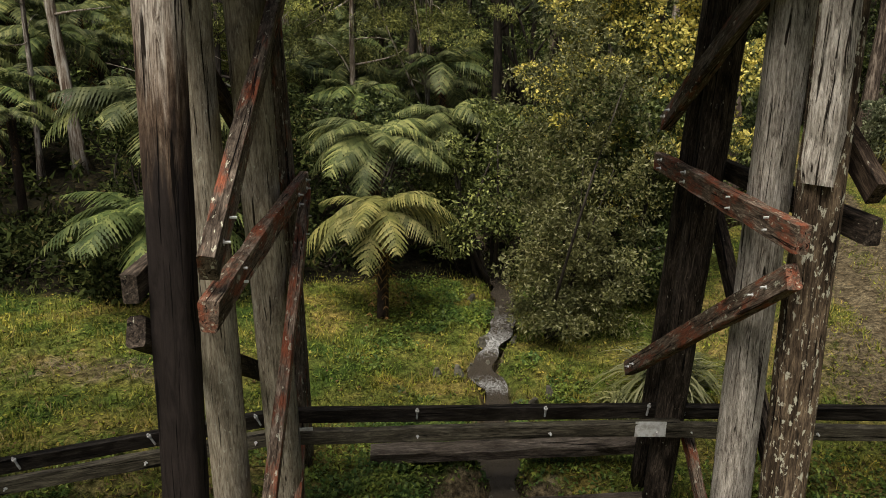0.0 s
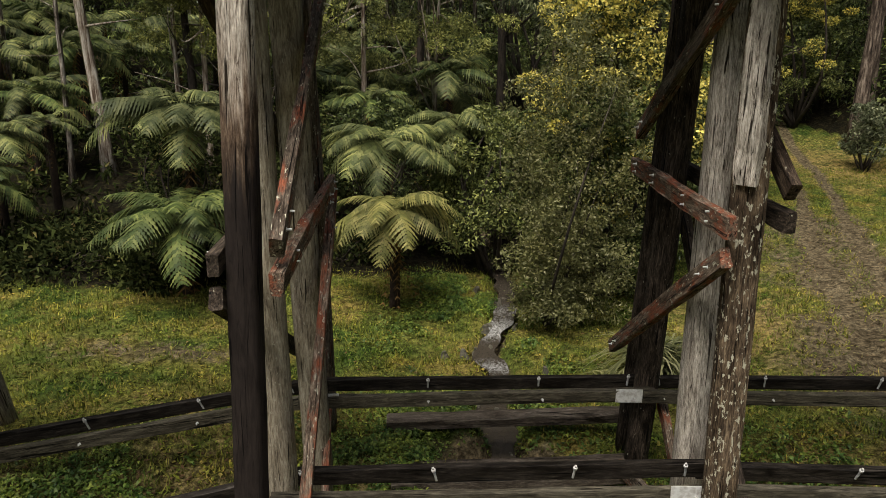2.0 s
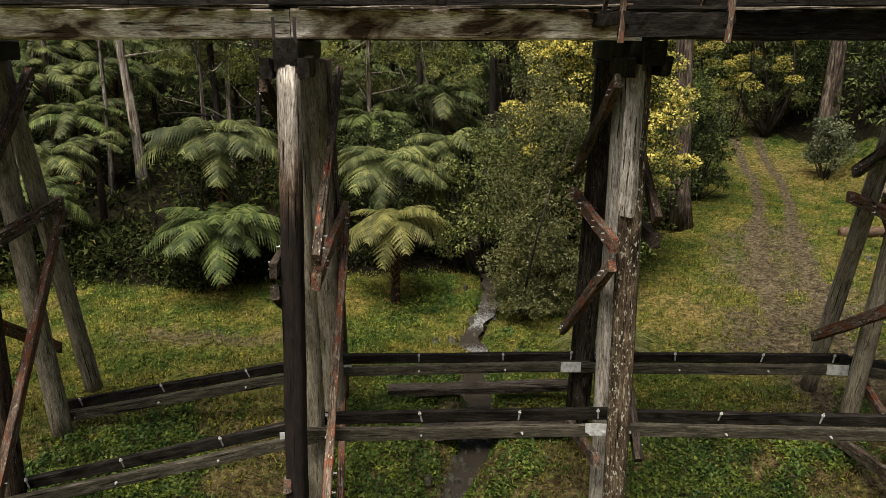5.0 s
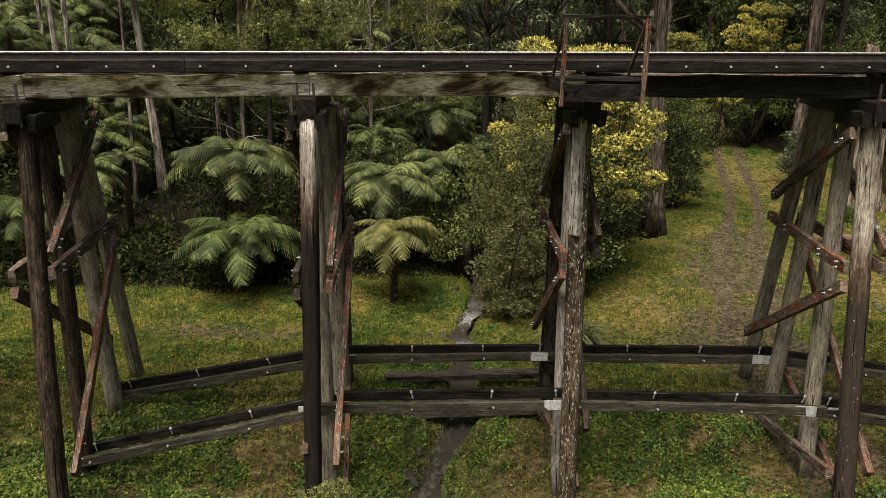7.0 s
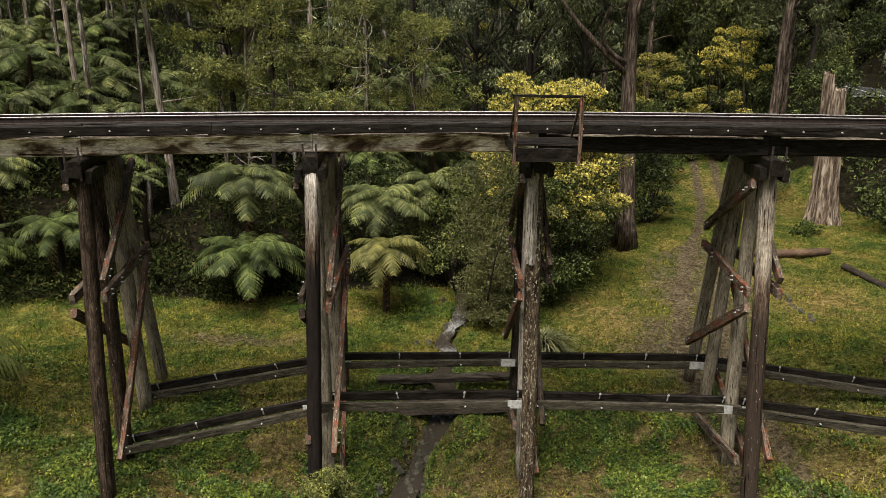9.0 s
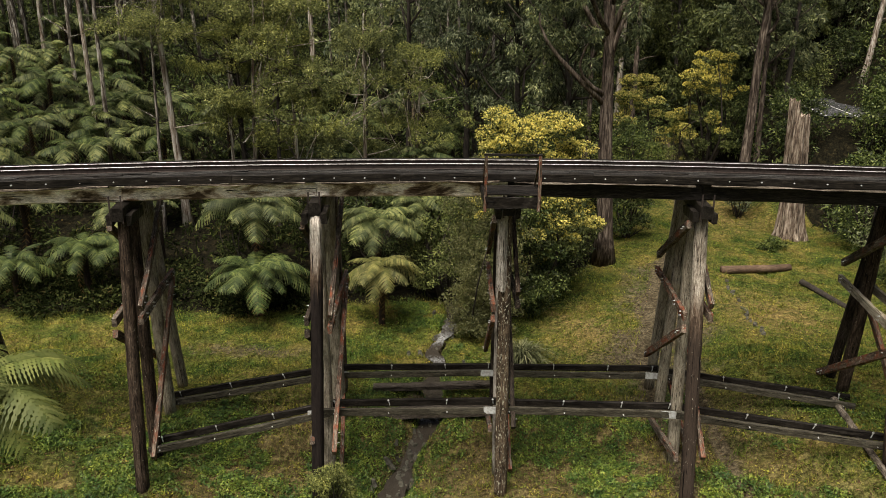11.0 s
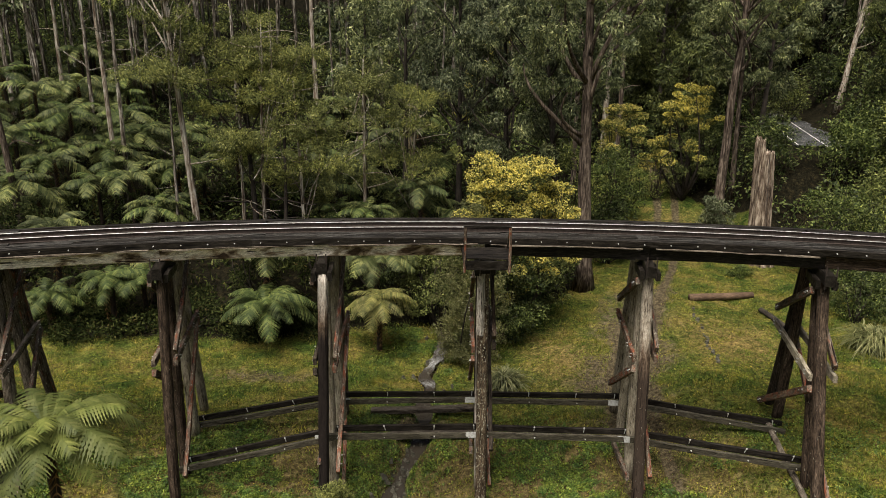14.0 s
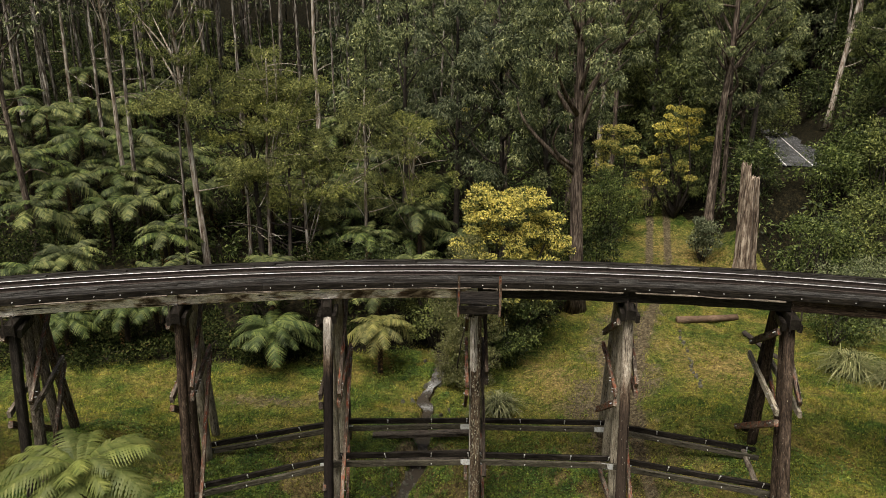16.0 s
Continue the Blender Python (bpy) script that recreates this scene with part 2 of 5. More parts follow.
M_SAGE = leafy("grey_green_leaf", [(0.0, (0.06, 0.075, 0.042)), (0.5, (0.15, 0.175, 0.10)), (1.0, (0.30, 0.33, 0.21))], 0.2, 0.5, 0.25, 0.5)
M_WATTLE = leafy("wattle_blossom", [(0.0, (0.20, 0.22, 0.06)), (0.35, (0.54, 0.49, 0.13)), (1.0, (0.90, 0.78, 0.27))], 0.12, 0.7, 0.3, 0.9)
M_COVER = leafy("creeper_leaf", [(0.0, (0.040, 0.082, 0.024)), (0.55, (0.104, 0.160, 0.046)), (1.0, (0.23, 0.30, 0.098))], 0.1, 0.4, 0.25, 0.7, (1.4, (0.6, 0.75, 0.75), (1.25, 1.1, 0.8)), fleck=(7.0, (0.55, 0.58, 0.56), (1.5, 1.42, 1.3)))
M_GRASS = leafy("grass_blade", [(0.0, (0.105, 0.140, 0.030)), (0.5, (0.225, 0.250, 0.058)), (0.85, (0.28, 0.265, 0.082)), (1.0, (0.31, 0.265, 0.105))], 0.1, 0.6, 0.3, 0.55, (0.9, (0.46, 0.66, 0.50), (1.2, 1.06, 0.9)), fleck=(5.5, (0.40, 0.42, 0.36), (1.6, 1.5, 1.35)))
M_STRAW = leafy("dry_grass", [(0.0, (0.15, 0.125, 0.042)), (0.6, (0.26, 0.205, 0.085)), (1.0, (0.36, 0.29, 0.15))], 0.1, 0.7, 0.25, 0.6, fleck=(5.5, (0.5, 0.46, 0.4), (1.5, 1.45, 1.4)))
M_FLAX = leafy("flax_blade", [(0.0, (0.07, 0.08, 0.034)), (0.6, (0.17, 0.18, 0.078)), (1.0, (0.36, 0.36, 0.20))], 0.15, 0.45, 0.2, 0.8)
M_LITTER = leafy("leaf_litter", [(0.0, (0.05, 0.03, 0.018)), (0.6, (0.11, 0.065, 0.035)), (1.0, (0.20, 0.13, 0.07))], 0.1, 0.85, 0.1, 0.8)

M_FIBRE = bark("fern_trunk_fibre", [(0.3, (0.012, 0.009, 0.007)), (0.7, (0.06, 0.042, 0.03))], (5, 5, 3))
M_GUMBARK = bark("stringy_bark", [(0.36, (0.014, 0.010, 0.008)), (0.5, (0.085, 0.064, 0.049)), (0.64, (0.25, 0.205, 0.165))], (3.6, 3.6, 0.5))
M_FARBARK = bark("grey_smooth_bark", [(0.40, (0.045, 0.034, 0.026)), (0.5, (0.17, 0.145, 0.118)), (0.60, (0.48, 0.45, 0.40))], (3, 3, 0.5), 0.8, 0.4)
M_PALEBARK = bark("pale_smooth_bark", [(0.38, (0.085, 0.055, 0.038)), (0.48, (0.27, 0.22, 0.17)), (0.60, (0.58, 0.545, 0.48))], (4, 4, 0.4), 0.75, 0.4)
M_DARKBARK = bark("dark_bark", [(0.3, (0.012, 0.010, 0.009)), (0.7, (0.075, 0.062, 0.05))], (4, 4, 0.8))
M_STUMP = bark("splintered_stump_wood", [(0.36, (0.020, 0.015, 0.012)), (0.48, (0.17, 0.125, 0.092)), (0.62, (0.46, 0.39, 0.31))], (3.4, 3.4, 0.42))
M_LOG = bark("fallen_log_bark", [(0.3, (0.05, 0.035, 0.025)), (0.7, (0.20, 0.13, 0.085))], (1.0, 7, 7))
M_STONE = bark("mossy_stone", [(0.3, (0.035, 0.035, 0.025)), (0.7, (0.15, 0.14, 0.11))], (4, 4, 4))


def ground_mat():
    m, n, l, b = node_mat("grassy_ground")
    geo = n.new("ShaderNodeNewGeometry")
    p = geo.outputs["Position"]
    dirt = add(n, "ShaderNodeAttribute", attribute_name="dirt").outputs["Fac"]
    straw = add(n, "ShaderNodeAttribute", attribute_name="straw").outputs["Fac"]
    wild = add(n, "ShaderNodeAttribute", attribute_name="wild").outputs["Fac"]
    big = noise_tex(n, l, p, 0.45, 5, 0.6)
    mid = noise_tex(n, l, p, 2.6, 6, 0.65)
    fine = noise_tex(n, l, p, 22.0, 4, 0.7)
    grass = ramp(n, l, big, [(0.36, (0.045, 0.078, 0.019)), (0.5, (0.115, 0.130, 0.035)), (0.64, (0.21, 0.172, 0.060))])
    grass = mix(n, l, 1.0, grass, ramp(n, l, mid, [(0.3, (0.5, 0.52, 0.45)), (0.68, (1.35, 1.3, 1.1))]), "MULTIPLY")
    dry = ramp(n, l, mid, [(0.3, (0.13, 0.10, 0.035)), (0.7, (0.29, 0.215, 0.08))])
    earth = ramp(n, l, mid, [(0.3, (0.060, 0.047, 0.028)), (0.55, (0.130, 0.105, 0.064)), (0.75, (0.20, 0.172, 0.112))])
    cover = add(n, "ShaderNodeAttribute", attribute_name="cover").outputs["Fac"]
    litter = ramp(n, l, mid, [(0.34, (0.046, 0.036, 0.018)), (0.52, (0.135, 0.104, 0.048)), (0.66, (0.23, 0.19, 0.08))])
    # litter of the woodland floor, with the trees' shade painted in as near black
    shaded_floor = ramp(n, l, mid, [(0.3, (0.006, 0.006, 0.004)), (0.55, (0.018, 0.016, 0.009)), (0.72, (0.060, 0.046, 0.022))])

    def edge(v, at, soft=0.14):
        a = add(n, "ShaderNodeMath", operation="MULTIPLY_ADD")
        l.new(mid, a.inputs[0])
        a.inputs[1].default_value = 0.9
        l.new(v, a.inputs[2])
        return ramp(n, l, a.outputs[0], [(max(0.0, at - soft), (0, 0, 0)), (min(1.0, at + soft), (1, 1, 1))])
    col = mix(n, l, edge(straw, 0.80), grass, dry)
    col = mix(n, l, edge(cover, 0.80, 0.25), col, litter)
    col = mix(n, l, edge(wild, 0.85), col, shaded_floor)
    col = mix(n, l, edge(dirt, 0.86), col, earth)
    # fine noise paints shaded gaps between the blades into the ground colour
    col = mix(n, l, 1.0, col, ramp(n, l, fine, [(0.34, (0.32, 0.32, 0.32)), (0.66, (1.2, 1.2, 1.2))]), "MULTIPLY")
    clod = noise_tex(n, l, p, 6.5, 5, 0.7)
    col = mix(n, l, 1.0, col, ramp(n, l, clod, [(0.38, (0.34, 0.32, 0.30)), (0.52, (0.95, 0.95, 0.95)), (0.64, (1.55, 1.5, 1.45))]), "MULTIPLY")
    l.new(col, b.inputs["Base Color"])
    b.inputs["Roughness"].default_value = 0.95
    b.inputs["Specular IOR Level"].default_value = 0.05
    bump = add(n, "ShaderNodeBump", in_Strength=0.9, in_Distance=0.06)
    l.new(mix(n, l, 0.5, mid, fine), bump.inputs["Height"])
    l.new(bump.outputs[0], b.inputs["Normal"])
    return m


M_GROUND = ground_mat()


def water_mat():
    m, n, l, b = node_mat("creek_water")
    geo = n.new("ShaderNodeNewGeometry")
    foam = add(n, "ShaderNodeAttribute", attribute_name="foam").outputs["Fac"]
    g = noise_tex(n, l, stretched(n, l, geo.outputs["Position"], (4, 2.2, 2)), 2.2, 8, 0.78, 1.6)
    a = add(n, "ShaderNodeMath", operation="MULTIPLY")
    l.new(g, a.inputs[0])
    l.new(foam, a.inputs[1])
    fm = ramp(n, l, a.outputs[0], [(0.33, (0, 0, 0)), (0.60, (0.8, 0.8, 0.8))])
    l.new(mix(n, l, fm, (0.042, 0.035, 0.027), (0.46, 0.47, 0.47)), b.inputs["Base Color"])
    l.new(mix(n, l, fm, (0.08, 0.08, 0.08), (0.6, 0.6, 0.6)), b.inputs["Roughness"])
    b.inputs["IOR"].default_value = 1.33
    bump = add(n, "ShaderNodeBump", in_Strength=0.5, in_Distance=0.04)
    l.new(g, bump.inputs["Height"])
    l.new(bump.outputs[0], b.inputs["Normal"])
    return m


M_WATER = water_mat()
M_ROAD = bark("wet_asphalt", [(0.3, (0.08, 0.082, 0.086)), (0.7, (0.15, 0.153, 0.16))], (3, 3, 3), 0.25, 0.15)
M_LINE = bark("white_line_paint", [(0.3, (0.5, 0.5, 0.48)), (0.7, (0.75, 0.75, 0.72))], (3, 3, 3), 0.6, 0.1)


# ---- mesh helpers ----
def mesh_of(name, verts, faces, mat, grain=None, smooth=False, extra=()):
    """A mesh from arrays: verts (n, 3); faces: arrays of shape (m, 3) or (m, 4)."""
    me = bpy.data.meshes.new(name)
    verts = np.asarray(verts, float)
    faces = [np.asarray(f, int) for f in faces if len(f)]
    loops = np.concatenate([f.ravel() for f in faces])
    sizes = np.concatenate([np.full(len(f), f.shape[1]) for f in faces])
    me.vertices.add(len(verts))
    me.vertices.foreach_set("co", verts.ravel())
    me.loops.add(len(loops))
    me.loops.foreach_set("vertex_index", loops)
    me.polygons.add(len(sizes))
    me.polygons.foreach_set("loop_start", np.concatenate([[0], np.cumsum(sizes)[:-1]]))
    me.polygons.foreach_set("loop_total", sizes)
    me.polygons.foreach_set("use_smooth", np.full(len(sizes), smooth))
    if grain is not None:
        me.attributes.new("grain", "FLOAT_VECTOR", "POINT").data.foreach_set("vector", np.asarray(grain, float).ravel())
    for key, vals in extra:
        me.attributes.new(key, "FLOAT", "POINT").data.foreach_set("value", np.asarray(vals, float))
    me.update(calc_edges=True)
    me.validate()
    me.materials.append(mat)
    return me


def part(name, me, parent, label=""):
    ob = new(name, me)
    ob.parent = parent
    return tagged(ob, label)


def thing(name, at, label, category, group="", kind=""):
    ob = new(name)
    ob.empty_display_size = 0.2
    ob.location = at
    return tagged(ob, label, category, group, kind)


class Build:
    """Collects swept solids into one mesh."""

    def __init__(self):
        self.v, self.q, self.t, self.g, self.n = [], [], [], [], 0

    def sweep(self, pts, rings, side, up):
        """pts (n, 3); rings (n, m, 2) in the frames given by side and up (n, 3)."""
        pts, rings = np.asarray(pts, float), np.asarray(rings, float)
        n, m = rings.shape[:2]
        v = pts[:, None] + rings[..., :1] * side[:, None] + rings[..., 1:] * up[:, None]
        run = np.concatenate([[0], np.cumsum(np.linalg.norm(np.diff(pts, axis=0), axis=1))])
        g = np.concatenate([np.repeat(run[:, None, None], m, 1), rings], 2)
        i = np.arange(n - 1)[:, None] * m + np.arange(m)
        j = np.arange(n - 1)[:, None] * m + (np.arange(m) + 1) % m
        self.q.append(np.stack([i, j, j + m, i + m], -1).reshape(-1, 4) + self.n)
        v, g = v.reshape(-1, 3), g.reshape(-1, 3)
        caps = []
        for k, flip in ((0, True), (n - 1, False)):
            c = n * m + (0 if k == 0 else 1)
            ids = k * m + np.arange(m)
            nx = k * m + (np.arange(m) + 1) % m
            tri = np.stack([np.full(m, c), ids, nx], -1)
            caps.append(tri[:, ::-1] if flip else tri)
        v = np.concatenate([v, [v[:m].mean(0), v[(n - 1) * m:n * m].mean(0)]])
        g = np.concatenate([g, [[0, 0, 0], [run[-1], 0, 0]]])
        self.t.append(np.concatenate(caps) + self.n)
        self.v.append(v)
        self.g.append(g)
        self.n += len(v)
        return self

    def mesh(self, name, mat, origin=(0, 0, 0), smooth=False):
        return mesh_of(name, np.concatenate(self.v) - np.asarray(origin, float), [np.concatenate(self.q), np.concatenate(self.t)], mat, np.concatenate(self.g), smooth)


def frames(pts, up):
    pts = np.asarray(pts, float)
    d = np.gradient(pts, axis=0)
    d /= np.linalg.norm(d, axis=1)[:, None]
    side = np.cross(d, np.asarray(up, float))
    side /= np.linalg.norm(side, axis=1)[:, None]
    return side, np.cross(side, d)


def beam(bld, p0, p1, w, h, up=(0, 0, 1), r=None, worn=0.008, n=9, bow=0.012, sag=0.0):
    """A squared timber with worn arrises, a little bowed; w across, h along up."""
    r = r or rng
    p0, p1 = np.asarray(p0, float), np.asarray(p1, float)
    t = np.linspace(0, 1, n)
    pts = p0 + (p1 - p0) * t[:, None]
    side, u = frames(pts, up)
    pts = pts + side * (np.sin(t * 3.1 + r.uniform(0, 6)) * bow)[:, None] + u * (np.sin(t * 2.3 + r.uniform(0, 6)) * bow - sag * 4 * t * (1 - t))[:, None]
    c = min(w, h) * r.uniform(0.07, 0.13)
    a, b = w / 2, h / 2
    prof = np.array([(-a + c, -b), (a - c, -b), (a, -b + c), (a, b - c), (a - c, b), (-a + c, b), (-a, b - c), (-a, -b + c)])
    rings = np.repeat(prof[None], n, 0) + r.normal(0, worn, (n, 8, 2))
    rings[0] *= 0.985
    rings[-1] *= 0.985
    return bld.sweep(pts, rings, side, u)


def pole(bld, p0, p1, r0, r1, r=None, m=16, n=12, flute=0.06, bow=0.03, square=0.0):
    """A round or half-squared tapering log from p0 up to p1."""
    r = r or rng
    p0, p1 = np.asarray(p0, float), np.asarray(p1, float)
    t = np.linspace(0, 1, n)
    pts = p0 + (p1 - p0) * t[:, None]
    side, u = frames(pts, (0.12, 1.0, 0.05))
    pts = pts + side * (np.sin(t * 2.8 + r.uniform(0, 6)) * bow)[:, None] + u * (np.sin(t * 3.7 + r.uniform(0, 6)) * bow)[:, None]
    a = np.arange(m) * 2 * np.pi / m
    fl = np.ones(m)
    for k in (2, 3, 5, 7):
        fl += flute / k ** 0.6 * np.sin(k * a + r.uniform(0, 6))
    sq = 1 / np.maximum(np.abs(np.cos(a)), np.abs(np.sin(a)))
    fl = fl * (1 - square + square * np.minimum(sq, 1.3))
    rad = (r0 + (r1 - r0) * t)[:, None] * fl[None] * (1 + r.normal(0, 0.016, (n, m)) + r.normal(0, 0.012, m))
    rings = np.stack([rad * np.cos(a), rad * np.sin(a)], -1)
    return bld.sweep(pts, rings, side, u)


def smooth01(x):
    x = np.clip(x, 0, 1)
    return x * x * (3 - 2 * x)


def soft(x):
    return np.logaddexp(0, x)


# ---- the lie of the land ----
CREEK_Y = [-30, -6, 2, 6.6, 7.6, 8.4, 9.1, 9.8, 10.6, 11.4, 13, 14.4, 15.2, 16.1, 17.2, 18.4, 19.8, 22, 26, 32, 60]
CREEK_X = [-9, -4.0, -1.9, -0.38, -0.1, 0.2, 0.5, 0.88, 1.0, 1.08, 0.9, 1.25, 1.28, 0.92, 1.28, 1.68, 1.95, 2.1, 1.6, 1.0, -2]
TRACK_Y = [-40, -4, 4, 10, 15, 20, 25.4, 32, 39.5, 50, 62, 80, 120]
TRACK_X = [9, 10.2, 10.4, 10.9, 11.9, 13.6, 15.6, 18.6, 21.4, 24.3, 26.5, 29, 34]

ROAD_Y, ROAD_X = [30, 40, 47, 60, 76, 92], [29.6, 34.5, 38, 42, 47, 53.5]


def creek_x(y):
    return np.interp(y, CREEK_Y, CREEK_X)


def land(x, y, channel=True):
    x, y = np.asarray(x, float), np.asarray(y, float)
    cx = creek_x(y)
    z = -0.2 + 1.25 * smooth01((x - 11) / 6) * (1 - 0.75 * smooth01((y - 10) / 8))
    z = z + 1.2 * smooth01((-x - 10.5) / 5) * (1 - smooth01((y - 9) / 6))
    z = z - 0.75 * np.exp(-((x - cx - 2.0) / 6.0) ** 2) - 0.35 * np.exp(-((x - cx + 2.2) / 2.6) ** 2 - ((y - 18) / 5) ** 2)
    z = z - 1.15 * smooth01((10.5 - y) / 4) * np.exp(-((x - 1.5) / 8.0) ** 4)
    foot = np.interp(x, [-60, -8, 2, 12, 20, 27, 36, 60], [25, 27, 31, 40, 47, 44, 31, 24])
    rise = np.interp(x, [-40, 0, 20, 36, 60], [0.30, 0.26, 0.2, 0.34, 0.34])
    z = z + rise * 3.0 * soft((y - foot) / 3.0)
    z = z + 0.10 * np.sin(x * 0.9 + 1.3) * np.sin(y * 0.7) + 0.05 * np.sin(x * 2.3 + y * 1.7)
    rx = np.interp(y, ROAD_Y, ROAD_X)
    bench = np.exp(-((x - rx) / 6.5) ** 4) * smooth01((y - 36) / 8) * (1 - smooth01((y - 88) / 10))
    z = z * (1 - bench) + bench * 7.3
    if channel:
        z = z - 0.75 * np.exp(-((x - cx) / ((0.52 - 0.17 * smooth01((y - 12) / 2)) * (1 + 0.2 * np.sin(y * 2.1)))) ** 4) * (y < 60)
        z = z - 0.6 * np.exp(-((x - 1.0) / 1.5) ** 4 - ((y - 10.75) / 0.55) ** 4)
        tx = np.interp(y, TRACK_Y, TRACK_X)
        for o in (-0.85, 0.85):
            z = z - 0.07 * np.exp(-((x - tx - o) / 0.28) ** 2)
    return z


def lz(x, y):
    return float(land(x, y))


def steps(lo, a, b, hi, fine, growth=1.16):
    mid_part = np.arange(a, b + 1e-6, fine)
    out = [[], []]
    for k, (start, end, sgn) in enumerate(((a, lo, -1), (b, hi, 1))):
        s, p = fine, start
        while sgn * (end - p) > 0:
            s *= growth
            p += sgn * s
            out[k].append(p)
    return np.concatenate([out[0][::-1], mid_part, out[1]])


gx, gy = steps(-900, -24, 32, 900, 0.33), steps(-700, -4, 40, 1200, 0.33)
GX, GY = np.meshgrid(gx, gy)
GZ = land(GX, np.minimum(GY, 160)) + 0.035 * rng.normal(size=GX.shape) * (np.abs(GX) < 60)
nx_, ny_ = len(gx), len(gy)
ids = np.arange(nx_ * ny_).reshape(ny_, nx_)
quads = np.stack([ids[:-1, :-1], ids[:-1, 1:], ids[1:, 1:], ids[1:, :-1]], -1).reshape(-1, 4)
TX = np.interp(GY, TRACK_Y, TRACK_X)


def value_noise(x, y, size, seed):
    """Smooth noise from 0 to 1 on a lattice of the given size in metres."""
    g = np.random.default_rng(seed).random((128, 128))
    u, w = np.asarray(x, float) / size + 500.3, np.asarray(y, float) / size + 500.7
    i, j = np.floor(u).astype(int), np.floor(w).astype(int)
    a, b = smooth01(u - i), smooth01(w - j)
    i0, i1, j0, j1 = i % 128, (i + 1) % 128, j % 128, (j + 1) % 128
    return (g[i0, j0] * (1 - a) + g[i1, j0] * a) * (1 - b) + (g[i0, j1] * (1 - a) + g[i1, j1] * a) * b


def patchy(x, y, seed):
    return 0.5 * value_noise(x, y, 1.9, seed) + 0.32 * value_noise(x, y, 0.8, seed + 1) + 0.18 * value_noise(x, y, 0.33, seed + 2)


def under(x, y):
    """The shaded damp strip along the bridge."""
    return smooth01((12 - y) / 3.5) * smooth01((y + 5) / 3) * (1 - 0.8 * smooth01((x - 13) / 4))


def masks(x, y):
    """How bare, dry and wooded the ground is."""
    tx = np.interp(y, TRACK_Y, TRACK_X)
    ruts = sum(np.exp(-((x - tx - o) / 0.34) ** 2) for o in (-0.85, 0.85))
    muddy = np.exp(-((x - tx + 0.3) / 3.3) ** 2) * smooth01((y - 7) / 6) * (1 - smooth01((y - 26) / 5))
    worn = 0.55 * np.exp(-((x + 7.5) / 4.0) ** 2 - ((y - 14.4) / 0.9) ** 2) + np.exp(-((x + 13.5) / 3.2) ** 2 - ((y - 1.5) / 1.3) ** 2)
    worn = worn + 0.12 * np.exp(-((y - 4.0) / 3.2) ** 2) * np.exp(-((x - 4) / 8) ** 4)
    bank = np.exp(-((x - creek_x(y)) / 0.40) ** 4) + np.exp(-((x - 1) / 1.5) ** 4 - ((y - 10.75) / 0.6) ** 4)
    dirt = np.clip((0.75 + 0.3 * smooth01((y - 22) / 4)) * ruts + 0.62 * muddy * (0.1 + 1.7 * patchy(x, y, 31)) + worn + bank, 0, 1) * (y < 60)
    straw = 0.45 * np.exp(-((x - 8.8) / 3.0) ** 2 - ((y - 17.5) / 5.5) ** 2) + 0.5 * np.exp(-((x - 18.5) / 3.5) ** 2 - ((y - 18) / 5) ** 2)
    straw = straw + 0.35 * np.exp(-((x + 4) / 3) ** 2 - ((y - 11) / 1.6) ** 2) + 0.42 * np.exp(-((x - 24) / 5) ** 2 - ((y - 41) / 9) ** 2)
    straw = straw + 0.12 * np.exp(-((x + 9) / 5) ** 2 - ((y - 13) / 2.2) ** 2)
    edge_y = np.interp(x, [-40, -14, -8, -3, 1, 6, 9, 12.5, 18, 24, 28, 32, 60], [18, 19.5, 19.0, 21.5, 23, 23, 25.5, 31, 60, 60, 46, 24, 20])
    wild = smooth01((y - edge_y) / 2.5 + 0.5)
    return dirt, straw, wild


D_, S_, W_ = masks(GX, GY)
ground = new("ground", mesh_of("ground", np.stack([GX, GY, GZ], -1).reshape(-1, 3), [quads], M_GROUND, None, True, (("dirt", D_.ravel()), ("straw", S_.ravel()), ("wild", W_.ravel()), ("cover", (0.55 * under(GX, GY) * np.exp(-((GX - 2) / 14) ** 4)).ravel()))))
tagged(ground, "uneven valley floor of rough grass, dry straw and bare earth", "ground", kind="structure")

# the creek, stepping down a little towards the camera
cy = np.arange(-12, 33, 0.2)
wl = np.interp(cy, [-12, 7, 8, 9, 10, 11.2, 12, 15, 17, 33], [-2.5, -2.38, -2.2, -1.8, -1.42, -1.42, -1.3, -1.22, -1.02, -0.85])
uu = np.linspace(-1, 1, 9)
WV = np.stack([creek_x(cy)[:, None] + uu * ((0.40 - 0.10 * smooth01((cy - 12) / 2)) * (1 + 0.26 * np.sin(cy * 2.1) + 0.2 * np.sin(cy * 5.3)))[:, None], np.repeat(cy[:, None], 9, 1), wl[:, None] + 0.015 * rng.normal(size=(len(cy), 9))], -1)
wi = np.arange(len(cy) * 9).reshape(len(cy), 9)
foam = 0.62 * np.exp(-((cy - 17.6) / 1.0) ** 2) + 0.5 * np.exp(-((cy - 15.4) / 0.55) ** 2) + 0.4 * np.exp(-((cy - 19.4) / 0.8) ** 2) + 0.45 * np.exp(-((cy - 10.3) / 0.45) ** 2) + 0.3 * np.exp(-((cy - 8.6) / 0.3) ** 2) + 0.32
creek = new("water", mesh_of("water", WV.reshape(-1, 3), [np.stack([wi[:-1, :-1], wi[:-1, 1:], wi[1:, 1:], wi[1:, :-1]], -1).reshape(-1, 4)], M_WATER, None, True, (("foam", np.repeat(foam, 9)),)))
